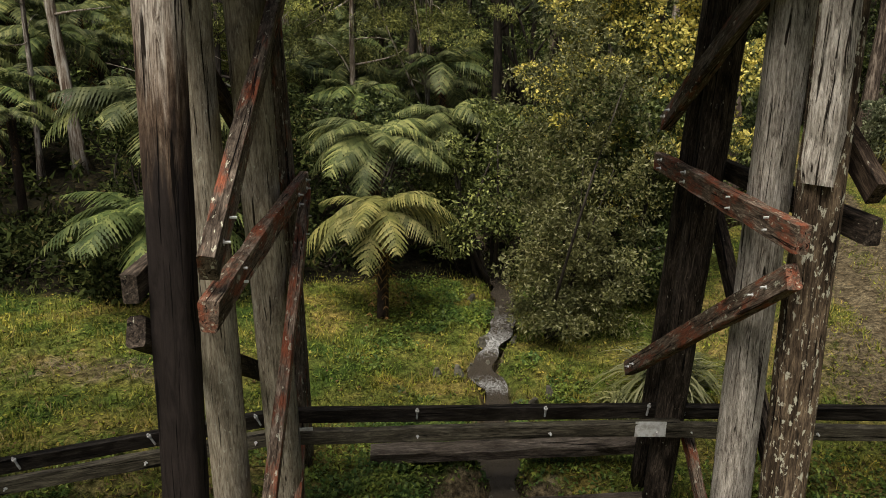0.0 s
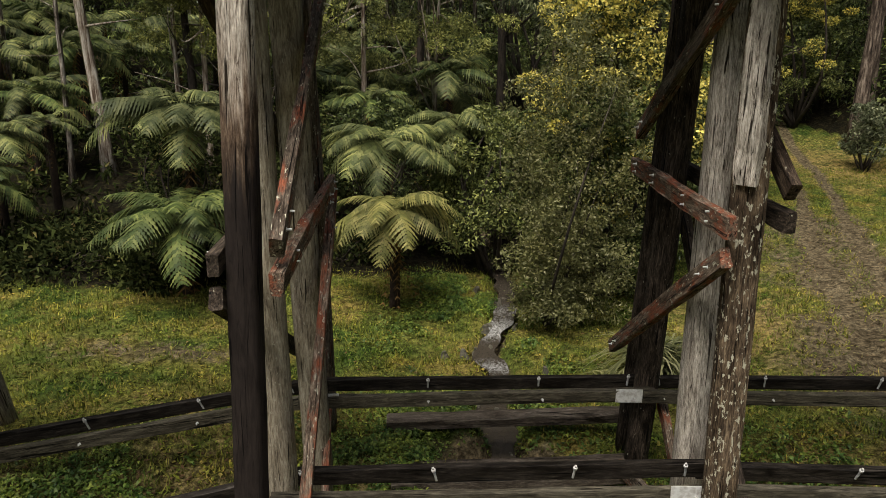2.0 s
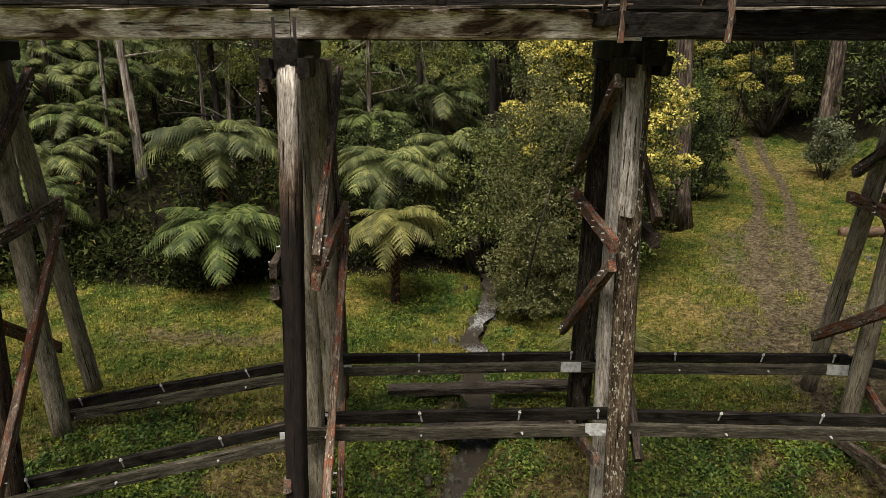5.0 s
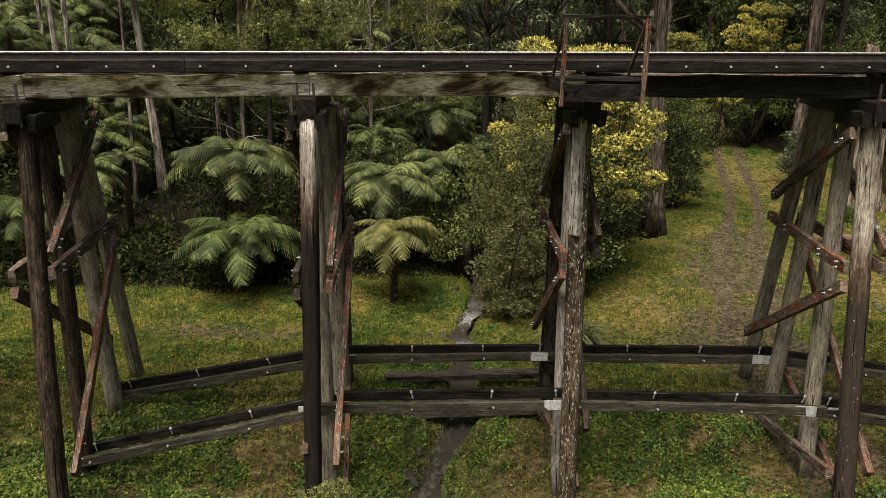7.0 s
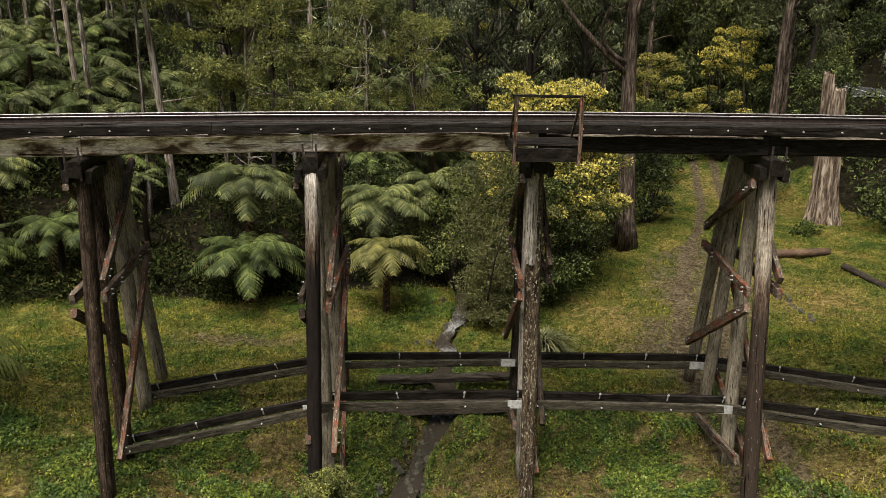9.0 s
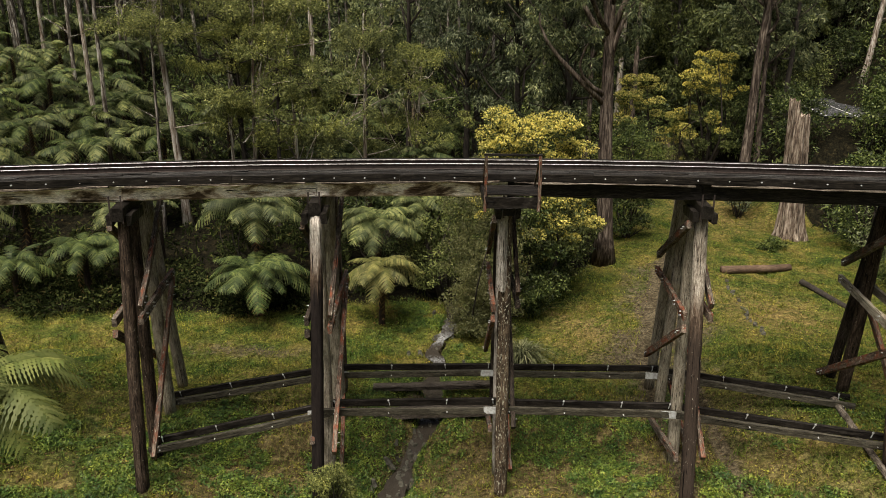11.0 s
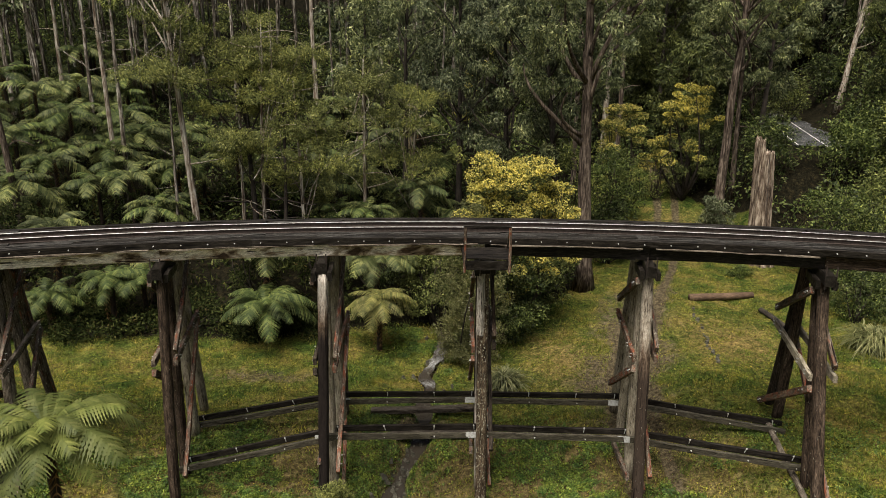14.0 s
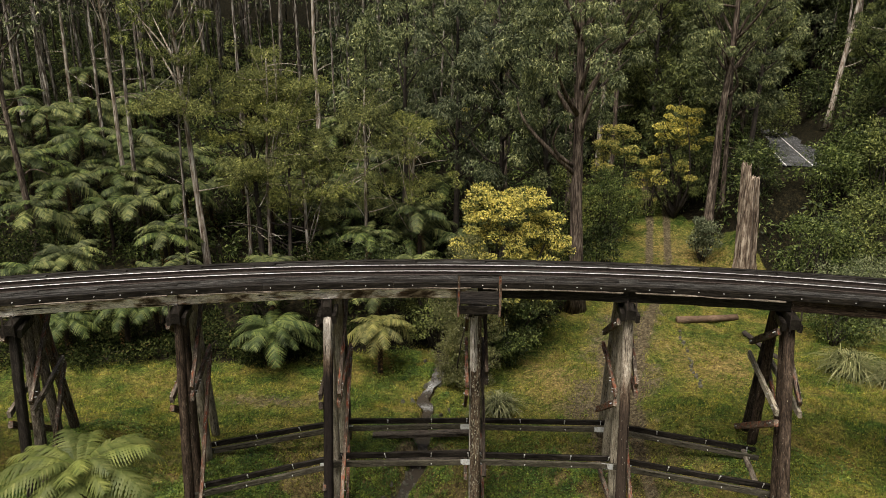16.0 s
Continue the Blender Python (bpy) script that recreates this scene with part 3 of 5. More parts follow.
tagged(creek, "shallow brown creek with white riffles", "creek", kind="structure")

# ---- the trestle bridge: s along the curved track, v outwards across it ----
CX, CY, RC = 2.3, -57.4, 65.0
BENT_S = [-23.3, -17.1, -11.05, -5.0, 1.25, 7.5, 13.8, 20.0]


def br(s, v, z):
    a = s / RC
    return np.array([CX + (RC + v) * math.sin(a), CY + (RC + v) * math.cos(a), z])


def axes(s):
    a = s / RC
    return np.array([math.cos(a), -math.sin(a), 0.0]), np.array([math.sin(a), math.cos(a), 0.0])


def single(make, mat, name, at, smooth=False):
    b = Build()
    make(b)
    return b.mesh(name, mat, at, smooth)


bolt_b = Build()
pole(bolt_b, (0, 0, -0.008), (0, 0, 0.008), 0.03, 0.03, m=4, n=2, flute=0, bow=0)
pole(bolt_b, (0, 0, 0.008), (0, 0, 0.06), 0.013, 0.013, m=6, n=2, flute=0, bow=0)
ME_BOLT = bolt_b.mesh("bolt", M_GALV)
long_b = Build()
pole(long_b, (0, 0, -0.1), (0, 0, 0.17), 0.018, 0.018, m=6, n=2, flute=0, bow=0)
pole(long_b, (0, 0, 0.10), (0, 0, 0.13), 0.034, 0.034, m=6, n=2, flute=0, bow=0)
ME_ROD = long_b.mesh("threaded_rod", M_GALV)


def bolt(parent, at, out, home=None):
    """A bolt end with its square washer; out: the way it points; home: the thing, where the parent is one of its parts."""
    ob = part("bolt", ME_BOLT, parent)
    ob.matrix_basis = Matrix.Translation(Vector(at) - (home or parent).location) @ Vector(out).to_track_quat("Z", "X").to_matrix().to_4x4()
    return ob


def pier(s, look_of, seed, low_brace):
    r = np.random.default_rng(seed)
    t, rad = axes(s)
    base = br(s, 0.3, 0)
    base[2] = lz(base[0], base[1])
    pr = thing("trestle_pier", base, look_of["label"], "trestle pier", "piers of the trestle")

    def at(v, z, o=0.0):
        return br(s, v, z) + t * o

    def foot(v, o=0.0):
        p = at(v, 0, o)
        p[2] = lz(p[0], p[1]) - 0.25
        return p
    gz, ob_ = look_of.get("girt_z", 5.25), look_of.get("back_shift", 0.0)
    # outer front post, spliced at mid-height
    vt, vb = look_of.get("front", (-1.35, -2.85))
    f = foot(vb, look_of.get("foot", 0.0))
    topf = at(vt, 8.4)

    def fv(z):
        return vt + (vb - vt) * (8.4 - z) / 8.6
    part("front_post", single(lambda b: pole(b, f, topf, look_of.get("bole", 0.2), look_of.get("bole", 0.2) * 0.92, r, m=26, n=22, square=look_of.get("square", 0.2), flute=0.075), look_of["low"], "front_post", base, True), pr, look_of["low_label"])
    if look_of.get("splice"):
        k = look_of["splice"]
        mm = f + (topf - f) * ((k - f[2]) / (topf[2] - f[2]))
        sh = -rad * 0.14 - t * 0.14
        part("splice_board", single(lambda b: beam(b, mm + sh, topf + sh, 0.30, 0.16, up=tuple(rad * 0.6 + t * 0.8), r=r, worn=0.012, n=12), M_PALE, "splice_board", base), pr, "bleached board spliced to the pole")
    for nm, v0, v1, rr, mat, dz in (("inner_post", *look_of.get("inner_v", (-1.0, -0.25)), look_of.get("inner", 0.19), look_of["in"], 0), ("inner_post", *look_of.get("mid_v", (1.95, 0.85)), look_of.get("legs", 0.195), look_of["back"], ob_), ("rear_post", *look_of.get("rear_v", (4.4, 1.75)), look_of.get("legs", 0.19), look_of["rear"], ob_)):
        part(nm, single(lambda b: pole(b, foot(v0, dz), at(v1, 8.4, dz), rr * 1.02, rr * 0.95, r, square=0.35, flute=0.08), mat, nm, base, True), pr)
    part("cap_beam", single(lambda b: beam(b, at(-2.05, 8.6), at(2.45, 8.6), 0.36, 0.4, r=r, worn=0.012), look_of.get("cap", M_DARK), "cap_beam", base), pr)
    for o in (-0.29, 0.29):
        part("side_cap", single(lambda b: beam(b, at(vt - 0.45, 8.36 + r.normal(0, 0.03), o), at(vt + 0.95, 8.36, o), 0.17, 0.32, r=r, worn=0.012), look_of.get("cap", M_DARK), "side_cap", base), pr)
    # horizontal girts on both faces, and crossed braces in each storey
    for o in (-0.40, 0.40):
        plain = look_of.get("plain_face", 0) * o > 0
        go = 0.1 if plain else look_of.get("girt_out", 0.25)
        girt = part("girt", single(lambda b: beam(b, at(fv(gz) - 0.12 - go, gz, o), at(2.8, gz, o + ob_), 0.14, 0.27, r=r, worn=0.009), M_DEEP_BROWN if plain else look_of["girt"], "girt", base), pr, "dark horizontal girt" if plain else "horizontal girt with flaking red paint")
        hi_f, lo_f, hi_b, lo_b = at(fv(8.1) - 0.1, 8.1, o), at(fv(gz + 0.5) - 0.1 - go, gz + 0.36, o), at(2.2, 8.15, o + ob_), at(2.7, gz + 0.6, o + ob_)
        f4, b4 = at(fv(gz - 0.4) - 0.05 - go, gz - 0.38, o), at(2.85, gz - 0.2, o + ob_)
        b1, f1 = at(3.5, look_of.get("low_z", 1.35), o + ob_), at(fv(0.75) - look_of.get("low_out", 0.15), 0.75, o)
        for q in (b1, f1):
            q[2] = max(q[2], lz(q[0], q[1]) + 0.08)
        pairs = ((hi_f, lo_b), (f4, b1)) if o < 0 else ((hi_b, lo_f), (b4, f1))
        braces = []
        for (p, q), bmat in zip(pairs, (M_BROWN, M_DEEP_BROWN) if plain else (look_of.get("high_brace", M_PAINT2), look_of["brace"])):
            braces.append(part("brace", single(lambda b: beam(b, p, q, 0.15, 0.27, up=tuple(rad), r=r, worn=0.008), bmat, "brace", base), pr))
        out = t * (1 if o > 0 else -1)
        for v in (fv(5.25) + 0.1, fv(5.25) + 1.1, 1.35, 2.45):
            for dz in (-0.06, 0.07):
                bolt(girt, at(v, gz + dz, o + (ob_ if v > 1 else 0)) + out * 0.07, out, pr)
        for (p, q), held in zip(pairs, braces):
            for fr in (0.07, 0.12, 0.9, 0.95):
                bolt(held, p + (q - p) * fr + out * 0.075, out, pr)
        if low_brace:
            p, q = (at(2.2, -0.65, o), at(fv(0.7) - 0.1, 0.7, o)) if o < 0 else (at(2.5, 0.7, o), foot(vb + 0.9, o) + np.array([0, 0, 0.45]))
            part("brace", single(lambda b: beam(b, p, q, 0.14, 0.25, up=tuple(rad), r=r), M_PAINT2 if o < 0 else M_PAINT, "brace", base), pr)
    for o in (-0.17, 0.17):
        part("iron_strap", single(lambda b: beam(b, at(-2.02, 8.3, o), at(-1.98, 9.15, o), 0.05, 0.02, up=tuple(rad), r=r, worn=0.001, bow=0.003), M_RUST, "iron_strap", base), pr, "rusted iron strap")
    return pr


LOOKS = [
    dict(label="weathered timber trestle pier of four raking posts", low=M_BROWN, low_label="dark brown post", up=M_BROWN, back=M_GREY, rear=M_GREY, girt=M_GREY, brace=M_GREY),
    dict(label="grey and dark timber trestle pier with splayed back legs", low=M_DARK, low_label="dark brown post", up=M_GREY, back=M_GREY, rear=M_PAINT2, girt=M_GREY, brace=M_PAINT2),
    dict(label="brown timber trestle pier with faded red braces", low=M_BROWN, low_label="dark brown post with red streaks", up=M_BROWN, back=M_SPLIT, rear=M_SPLIT, girt=M_PAINT2, brace=M_PAINT),
    dict(label="timber trestle pier with blackened front post and red braces", girt_out=0.75, low_out=1.0, plain_face=-1, bole=0.185, legs=0.23, inner=0.2, inner_v=(-1.05, -0.8), rear_v=(3.8, 2.0), low=M_TIDE, low_label="squared post, bleached above and blackened below", up=M_PALE, back=M_SPLIT, rear=M_PAINT2, girt=M_PAINT, brace=M_PAINT, square=0.6, front=(-1.85, -2.25), foot=-0.3, girt_z=4.95, back_shift=0.2),
    dict(label="timber trestle pier with lichen-flecked front pole", girt_out=0.35, plain_face=1, bole=0.22, legs=0.21, low=M_LICHEN, low_label="brown pole with pale lichen flecks", up=M_PALE, back=M_DEEP_BROWN, rear=M_DEEP_BROWN, in_mat=M_PALE, girt=M_PAINT, brace=M_PAINT, splice=5.7, front=(-1.25, -1.6), inner=0.25, inner_v=(-0.4, -0.2), mid_v=(2.7, 1.35), rear_v=(3.5, 1.9)),
    dict(label="grey timber trestle pier with red lower brace", girt_out=0.1, low=M_TIDE2, low_label="pole bleached above and brown below", up=M_PALE, back=M_SPLIT, rear=M_SPLIT, girt=M_PAINT, brace=M_PAINT, front=(-1.4, -3.2), inner_v=(-1.0, -0.3), in_mat=M_SPLIT),
    dict(label="dark timber trestle pier with one grey and one red brace", low=M_BROWN, low_label="rough brown post", up=M_BROWN, back=M_BROWN, rear=M_DEEP_BROWN, girt=M_SPLIT, brace=M_PAINT, front=(-1.3, -4.5), low_z=0.7, inner_v=(-2.9, -0.75), rear_v=(3.4, 0.95)),
    dict(label="weathered timber trestle pier of four raking posts", low=M_BROWN, low_label="dark brown post", up=M_GREY, back=M_GREY, rear=M_GREY, girt=M_GREY, brace=M_PAINT2),
]
for lk in LOOKS:
    lk["in"] = lk.get("in_mat", M_GREY if lk["up"] is not M_BROWN else M_BROWN)
LOOKS[3]["in"] = M_SPLIT
for i, (s, lk) in enumerate(zip(BENT_S, LOOKS)):
    pier(s, lk, 100 + i, i in (3, 4, 5))


def waler(i, v, z0, z1, seed, v1=None):
    """A pair of long timbers bolted either side of the posts between two piers."""
    r = np.random.default_rng(seed)
    s0, s1 = BENT_S[i], BENT_S[i + 1]
    mid = br((s0 + s1) / 2, v, (z0 + z1) / 2)
    th = thing("long_brace", mid, "pair of long dark bolted timbers tying two trestle piers together", "timber brace", "long braces between the piers")
    ends = (br(s0 - 0.1, v, z0), br(s1 + 0.1, v if v1 is None else v1, z1))
    timbers = []
    for dv, dz in ((-0.27, -0.02), (0.27, 0.02)):
        off = axes((s0 + s1) / 2)[1] * dv + np.array([0, 0, dz])
        # outer timber in lighter grey, inner timber near black
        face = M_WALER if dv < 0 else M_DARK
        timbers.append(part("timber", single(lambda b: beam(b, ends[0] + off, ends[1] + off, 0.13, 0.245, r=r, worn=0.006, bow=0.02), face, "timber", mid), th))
    rad = axes((s0 + s1) / 2)[1]
    for fr in (0.06, 0.36, 0.68, 0.94):
        p = ends[0] + (ends[1] - ends[0]) * fr
        bolt(timbers[0], p - rad * 0.34 + np.array([0, 0, -0.04]), -rad, th)
        rod = part("threaded_rod", ME_ROD, timbers[1])
        rod.matrix_basis = Matrix.Translation(Vector(p + rad * 0.12 + np.array([0, 0, 0.08])) - th.location) @ pose(0, 0, 0, 20 + r.uniform(-8, 6), r.uniform(-16, 8), 0)
    return th, ends


PLATES = {(2, 0, -1), (3, 0, -1), (4, 0, -1), (5, 0, 1), (3, 1, 1), (4, 1, -1), (3, 1, -1)}
WALERS = [(2, 0.15, 1.2, 0.15, 1.0), (3, 1.25, 1.25, 1.0, 1.0), (4, 1.25, 1.3, 1.0, 1.1), (5, 1.3, 1.4, 1.1, 1.1)]
for i, fz0, fz1, bz0, bz1 in WALERS:
    pair = [waler(i, -1.05, fz0, fz1, 300 + i, -2.2 if i == 5 else None), waler(i, 2.35, bz0, bz1, 320 + i, 1.0 if i == 5 else None)]
    for k, (th, ends) in enumerate(pair):
        for e, sg, at_s in ((ends[0], 1, BENT_S[i]), (ends[1], -1, BENT_S[i + 1])):
            if (i, k, sg) not in PLATES:
                continue
            tt, rad = axes(at_s)
            p = e - rad * 0.35 + tt * sg * 0.48
            plate = part("steel_plate", single(lambda b: beam(b, p - tt * 0.25, p + tt * 0.25, 0.012, 0.27, worn=0.0, bow=0), M_GALV, "steel_plate", th.location), th, "pale galvanised joint plate")

# deck: stringers, sleepers, guard timbers and rails
deck_at = br(1.35, 0, 9.2)
deck = thing("railway_deck", deck_at, "curved railway deck of dark sleepers, guard timbers and steel rails", "railway bridge")


def arc_points(s0, s1, v, z, step=0.75):
    n = max(3, int(abs(s1 - s0) / step) + 1)
    return np.array([br(s, v, z) for s in np.linspace(s0, s1, n)])


def arc_beam(b, s0, s1, v, z, w, h, r, worn=0.006, bow=0.0):
    pts = arc_points(s0, s1, v, z)
    side, u = frames(pts, (0, 0, 1))
    n = len(pts)
    a, c = w / 2, h / 2
    k = min(w, h) * 0.1
    prof = np.array([(-a + k, -c), (a - k, -c), (a, -c + k), (a, c - k), (a - k, c), (-a + k, c), (-a, c - k), (-a, -c + k)])
    rings = np.repeat(prof[None], n, 0) + r.normal(0, worn, (n, 8, 2))
    pts = pts + np.array([0, 0, 1.0]) * np.cumsum(r.normal(0, bow, n))[:, None]
    b.sweep(pts, rings, side, u)


r = np.random.default_rng(55)
for i in range(len(BENT_S) - 1):
    for v in (-0.98, 0.98):
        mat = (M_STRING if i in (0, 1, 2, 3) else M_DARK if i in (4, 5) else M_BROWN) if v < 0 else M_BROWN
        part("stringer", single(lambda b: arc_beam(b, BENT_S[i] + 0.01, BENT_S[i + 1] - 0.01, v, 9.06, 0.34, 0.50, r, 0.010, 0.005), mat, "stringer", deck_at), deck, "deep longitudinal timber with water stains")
for v in (-1.33, 1.62):
    s = -31.0
    while s < 28:
        e = s + r.uniform(5.2, 6.4)
        part("guard_timber", single(lambda b: arc_beam(b, s + 0.006, e - 0.006, v + r.normal(0, 0.01), 9.475, 0.2, 0.26, r, 0.006), M_DARK, "guard_timber", deck_at), deck)
        s = e
# sleepers
S0, S1, PITCH = -30.0, 28.0, 0.62
ME_SL = []
for k in range(4):
    b = Build()
    beam(b, (0, -1.21, 0), (0, 1.5, 0), 0.26, 0.2, r=r, worn=0.008, n=7)
    ME_SL.append(b.mesh("sleeper", M_DARK if k % 2 else M_DECK))
for s in np.arange(S0, S1, PITCH):
    ob = part("sleeper", ME_SL[r.integers(4)], deck)
    p = br(s, r.normal(0, 0.03), 9.42 + r.normal(0, 0.004)) - deck_at
    ob.matrix_basis = pose(*p, 0, 0, -math.degrees(s / RC) + r.normal(0, 0.6))
# boards laid lengthwise beside and between the rails
ME_PL = []
for k in range(4):
    b = Build()
    beam(b, (-1.5, 0, 0), (1.5, 0, 0), 0.21, 0.05, r=r, worn=0.006, n=7)
    ME_PL.append(b.mesh("plank", (M_DECK, M_DARK, M_DECK, M_DECK)[k]))
for j, v in enumerate((-1.08, -0.84, -0.6, -0.22, 0.02, 0.26, 0.62, 0.86, 1.1, 1.34)):
    s = S0 + (j * 0.83) % 3
    while s < S1 - 3:
        ob = part("plank", ME_PL[r.integers(4)], deck)
        ob.matrix_basis = pose(*(br(s + 1.5, v, 9.547 + r.normal(0, 0.004)) - deck_at), 0, r.normal(0, 0.3), -math.degrees((s + 1.5) / RC) + r.normal(0, 0.35))
        s += 3.02


def rail(v):
    pts = arc_points(S0, S1, v, 9.575, 0.6)
    side, u = frames(pts, (0, 0, 1))
    prof = np.array([(-0.055, 0), (0.055, 0), (0.055, 0.012), (0.011, 0.03), (0.011, 0.115), (0.03, 0.125), (0.03, 0.152), (0.022, 0.16), (-0.022, 0.16), (-0.03, 0.152), (-0.03, 0.125), (-0.011, 0.115), (-0.011, 0.03), (-0.055, 0.012)]) * 1.15
    b = Build().sweep(pts, np.repeat(prof[None], len(pts), 0), side, u)
    me = b.mesh("rail", M_RUST, deck_at)
    me.materials.append(M_RAIL)
    top = [p for p in me.polygons if abs(p.normal.z) > 0.5 and (p.center.z + deck_at[2]) > 9.74]
    for p in top:
        p.material_index = 1
    return part("rail", me, deck, "rusty steel rail with polished head")


rail(-0.41)
rail(0.41)
for s in np.arange(S0 + 0.4, S1, 0.97):
    bolt(deck, br(s, -1.432, 9.47), -axes(s)[1])
# strip of flashing along the stringers, and a loose pale batten
for i in range(1, 6):
    part("batten", single(lambda b: arc_beam(b, BENT_S[i] + 0.2, BENT_S[i + 1] - 0.3, -1.4, 9.312, 0.18, 0.035, r, 0.012, 0.006), M_GREY, "batten", deck_at), deck)

# refuge platform beside the track
ref_at = br(1.25, -2.2, 9.2)
ref = thing("refuge_platform", ref_at, "small timber refuge platform with iron-stained handrail beside the track", "platform")
for s in (0.42, 2.08):
    part("joist", single(lambda b: beam(b, br(s, -1.15, 9.12), br(s, -3.05, 9.12), 0.14, 0.2, r=r), M_DARK, "joist", ref_at), ref)
    part("post", single(lambda b: beam(b, br(s, -3.02, 8.75), br(s, -3.02, 10.42), 0.09, 0.09, up=(0, 1, 0), r=r, worn=0.003), M_PAINT, "post", ref_at), ref, "rust-red upright")
    part("stay", single(lambda b: beam(b, br(s, -1.5, 9.2), br(s, -2.98, 10.35), 0.06, 0.07, r=r, worn=0.002), M_PAINT2, "stay", ref_at), ref)
part("handrail", single(lambda b: beam(b, br(0.36, -3.02, 10.44), br(2.14, -3.02, 10.44), 0.09, 0.07, r=r, worn=0.003), M_DARK, "handrail", ref_at), ref)
part("fascia_board", single(lambda b: beam(b, br(0.36, -2.98, 9.0), br(2.14, -2.98, 9.0), 0.07, 0.34, r=r), M_DARK, "fascia_board", ref_at), ref)
for v in np.arange(-2.9, -1.5, 0.24):
    part("plank", single(lambda b: beam(b, br(0.36, v, 9.25), br(2.14, v, 9.25), 0.22, 0.05, r=r, worn=0.004), M_DARK, "plank", ref_at), ref)

# plank weir and footing boards across the creek
for y, x0, x1, z, w, h in ((11.5, -1.5, 3.8, -0.58, 0.42, 0.22), (9.85, -1.3, 3.5, -0.86, 0.8, 0.2)):
    sl = thing("creek_plank", (1, y, z), "wet grey timber sill laid across the creek", "timber sill", "sills over the creek")
    part("board", single(lambda b: beam(b, (x0, y - 0.1, z), (x1, y + 0.15, z + 0.05), w, h, r=r, worn=0.01), M_WEIR, "board", (1, y, z)), sl)

# ---- plants ----
def frond_mesh(name, mat, pairs, lobes, seed, droop=0.75, lift=0.5, width=0.24, tooth=0.22):
    """One arching tree-fern frond of length 1 along +x, with toothed leaflets."""
    r = np.random.default_rng(seed)

    def spine(t):
        return np.stack([t * (1 - 0.12 * t), 0 * t + 0.03 * np.sin(3 * t + seed), lift * t - droop * t * t], -1)
    V, T = [], []
    n = 0
    ts = np.linspace(0.09, 0.985, pairs)
    tt = np.linspace(0, 1, 9)
    sp = spine(tt)
    wd = 0.008 * (1 - 0.8 * tt)
    rib = np.concatenate([sp + np.stack([0 * tt, wd, 0 * tt], -1), sp - np.stack([0 * tt, wd, 0 * tt], -1)])
    k = np.arange(8)
    V.append(rib)
    T.append(np.concatenate([np.stack([k, k + 1, k + 10], -1), np.stack([k, k + 10, k + 9], -1)]))
    n += 18
    for t in ts:
        p = spine(np.array([t]))[0]
        d = spine(np.array([t + 0.01]))[0] - p
        d /= np.linalg.norm(d)
        ln = width * (math.sin(math.pi * min(1, t * 0.93 + 0.05) ** 0.85) ** 0.6) * r.uniform(0.9, 1.08) + 0.012
        for sg in (-1, 1):
            out = np.array([0, sg, 0.0])
            way = out * 0.9 + d * 0.42 + np.array([0, 0, r.uniform(-0.28, -0.02)])
            way /= np.linalg.norm(way)
            cross = d - way * (d @ way)
            cross /= np.linalg.norm(cross)
            j = np.linspace(0, 1, lobes + 1)
            drop = np.array([0, 0, -1.0]) * (0.42 * ln)
            mid = p + way * ln * j[:, None] + drop * (j ** 2)[:, None]
            hw = 0.0152 * (26 / pairs) * (1 - j ** 1.6 * 0.92) * (1 + tooth * (-1) ** np.arange(lobes + 1)) * (width / 0.235)
            V.append(np.concatenate([mid + cross * hw[:, None], mid - cross * hw[:, None]]))
            q = np.arange(lobes)
            m = lobes + 1
            T.append(np.concatenate([np.stack([q, q + 1, q + 1 + m], -1), np.stack([q, q + 1 + m, q + m], -1)]) + n)
            n += 2 * m
    return mesh_of(name, np.concatenate(V), [np.concatenate(T)], mat)


FROND = [frond_mesh("frond", M_FERN, 24, 9, k, 0.50 + 0.12 * k, 0.40 + 0.1 * k, 0.235, tooth=0.5) for k in range(4)]
FROND_D = [frond_mesh("frond", M_FERN_D, 24, 9, 50 + k, 0.50 + 0.12 * k, 0.40 + 0.1 * k, 0.235, tooth=0.5) for k in range(4)]
FROND_Y = [frond_mesh("frond", M_FERN_Y, 23, 9, 10 + k, 0.6 + 0.14 * k, 0.42 + 0.08 * k, 0.235, tooth=0.5) for k in range(3)]
FROND_N = [frond_mesh("frond", M_FERN_N, 22, 11, 80 + k, 0.50 + 0.12 * k, 0.42 + 0.1 * k, 0.235, tooth=0.5) for k in range(4)]
FROND_FAR = [frond_mesh("frond", M_FERN if k < 3 else M_FERN_D, 20, 4, 20 + k, 0.5 + 0.13 * (k % 3), 0.40 + 0.1 * (k % 3), 0.24, tooth=0.42) for k in range(5)]
DRY = [frond_mesh("dead_frond", M_FERN_DRY, 16, 3, 40 + k, 1.9, -0.15, 0.16) for k in range(2)]


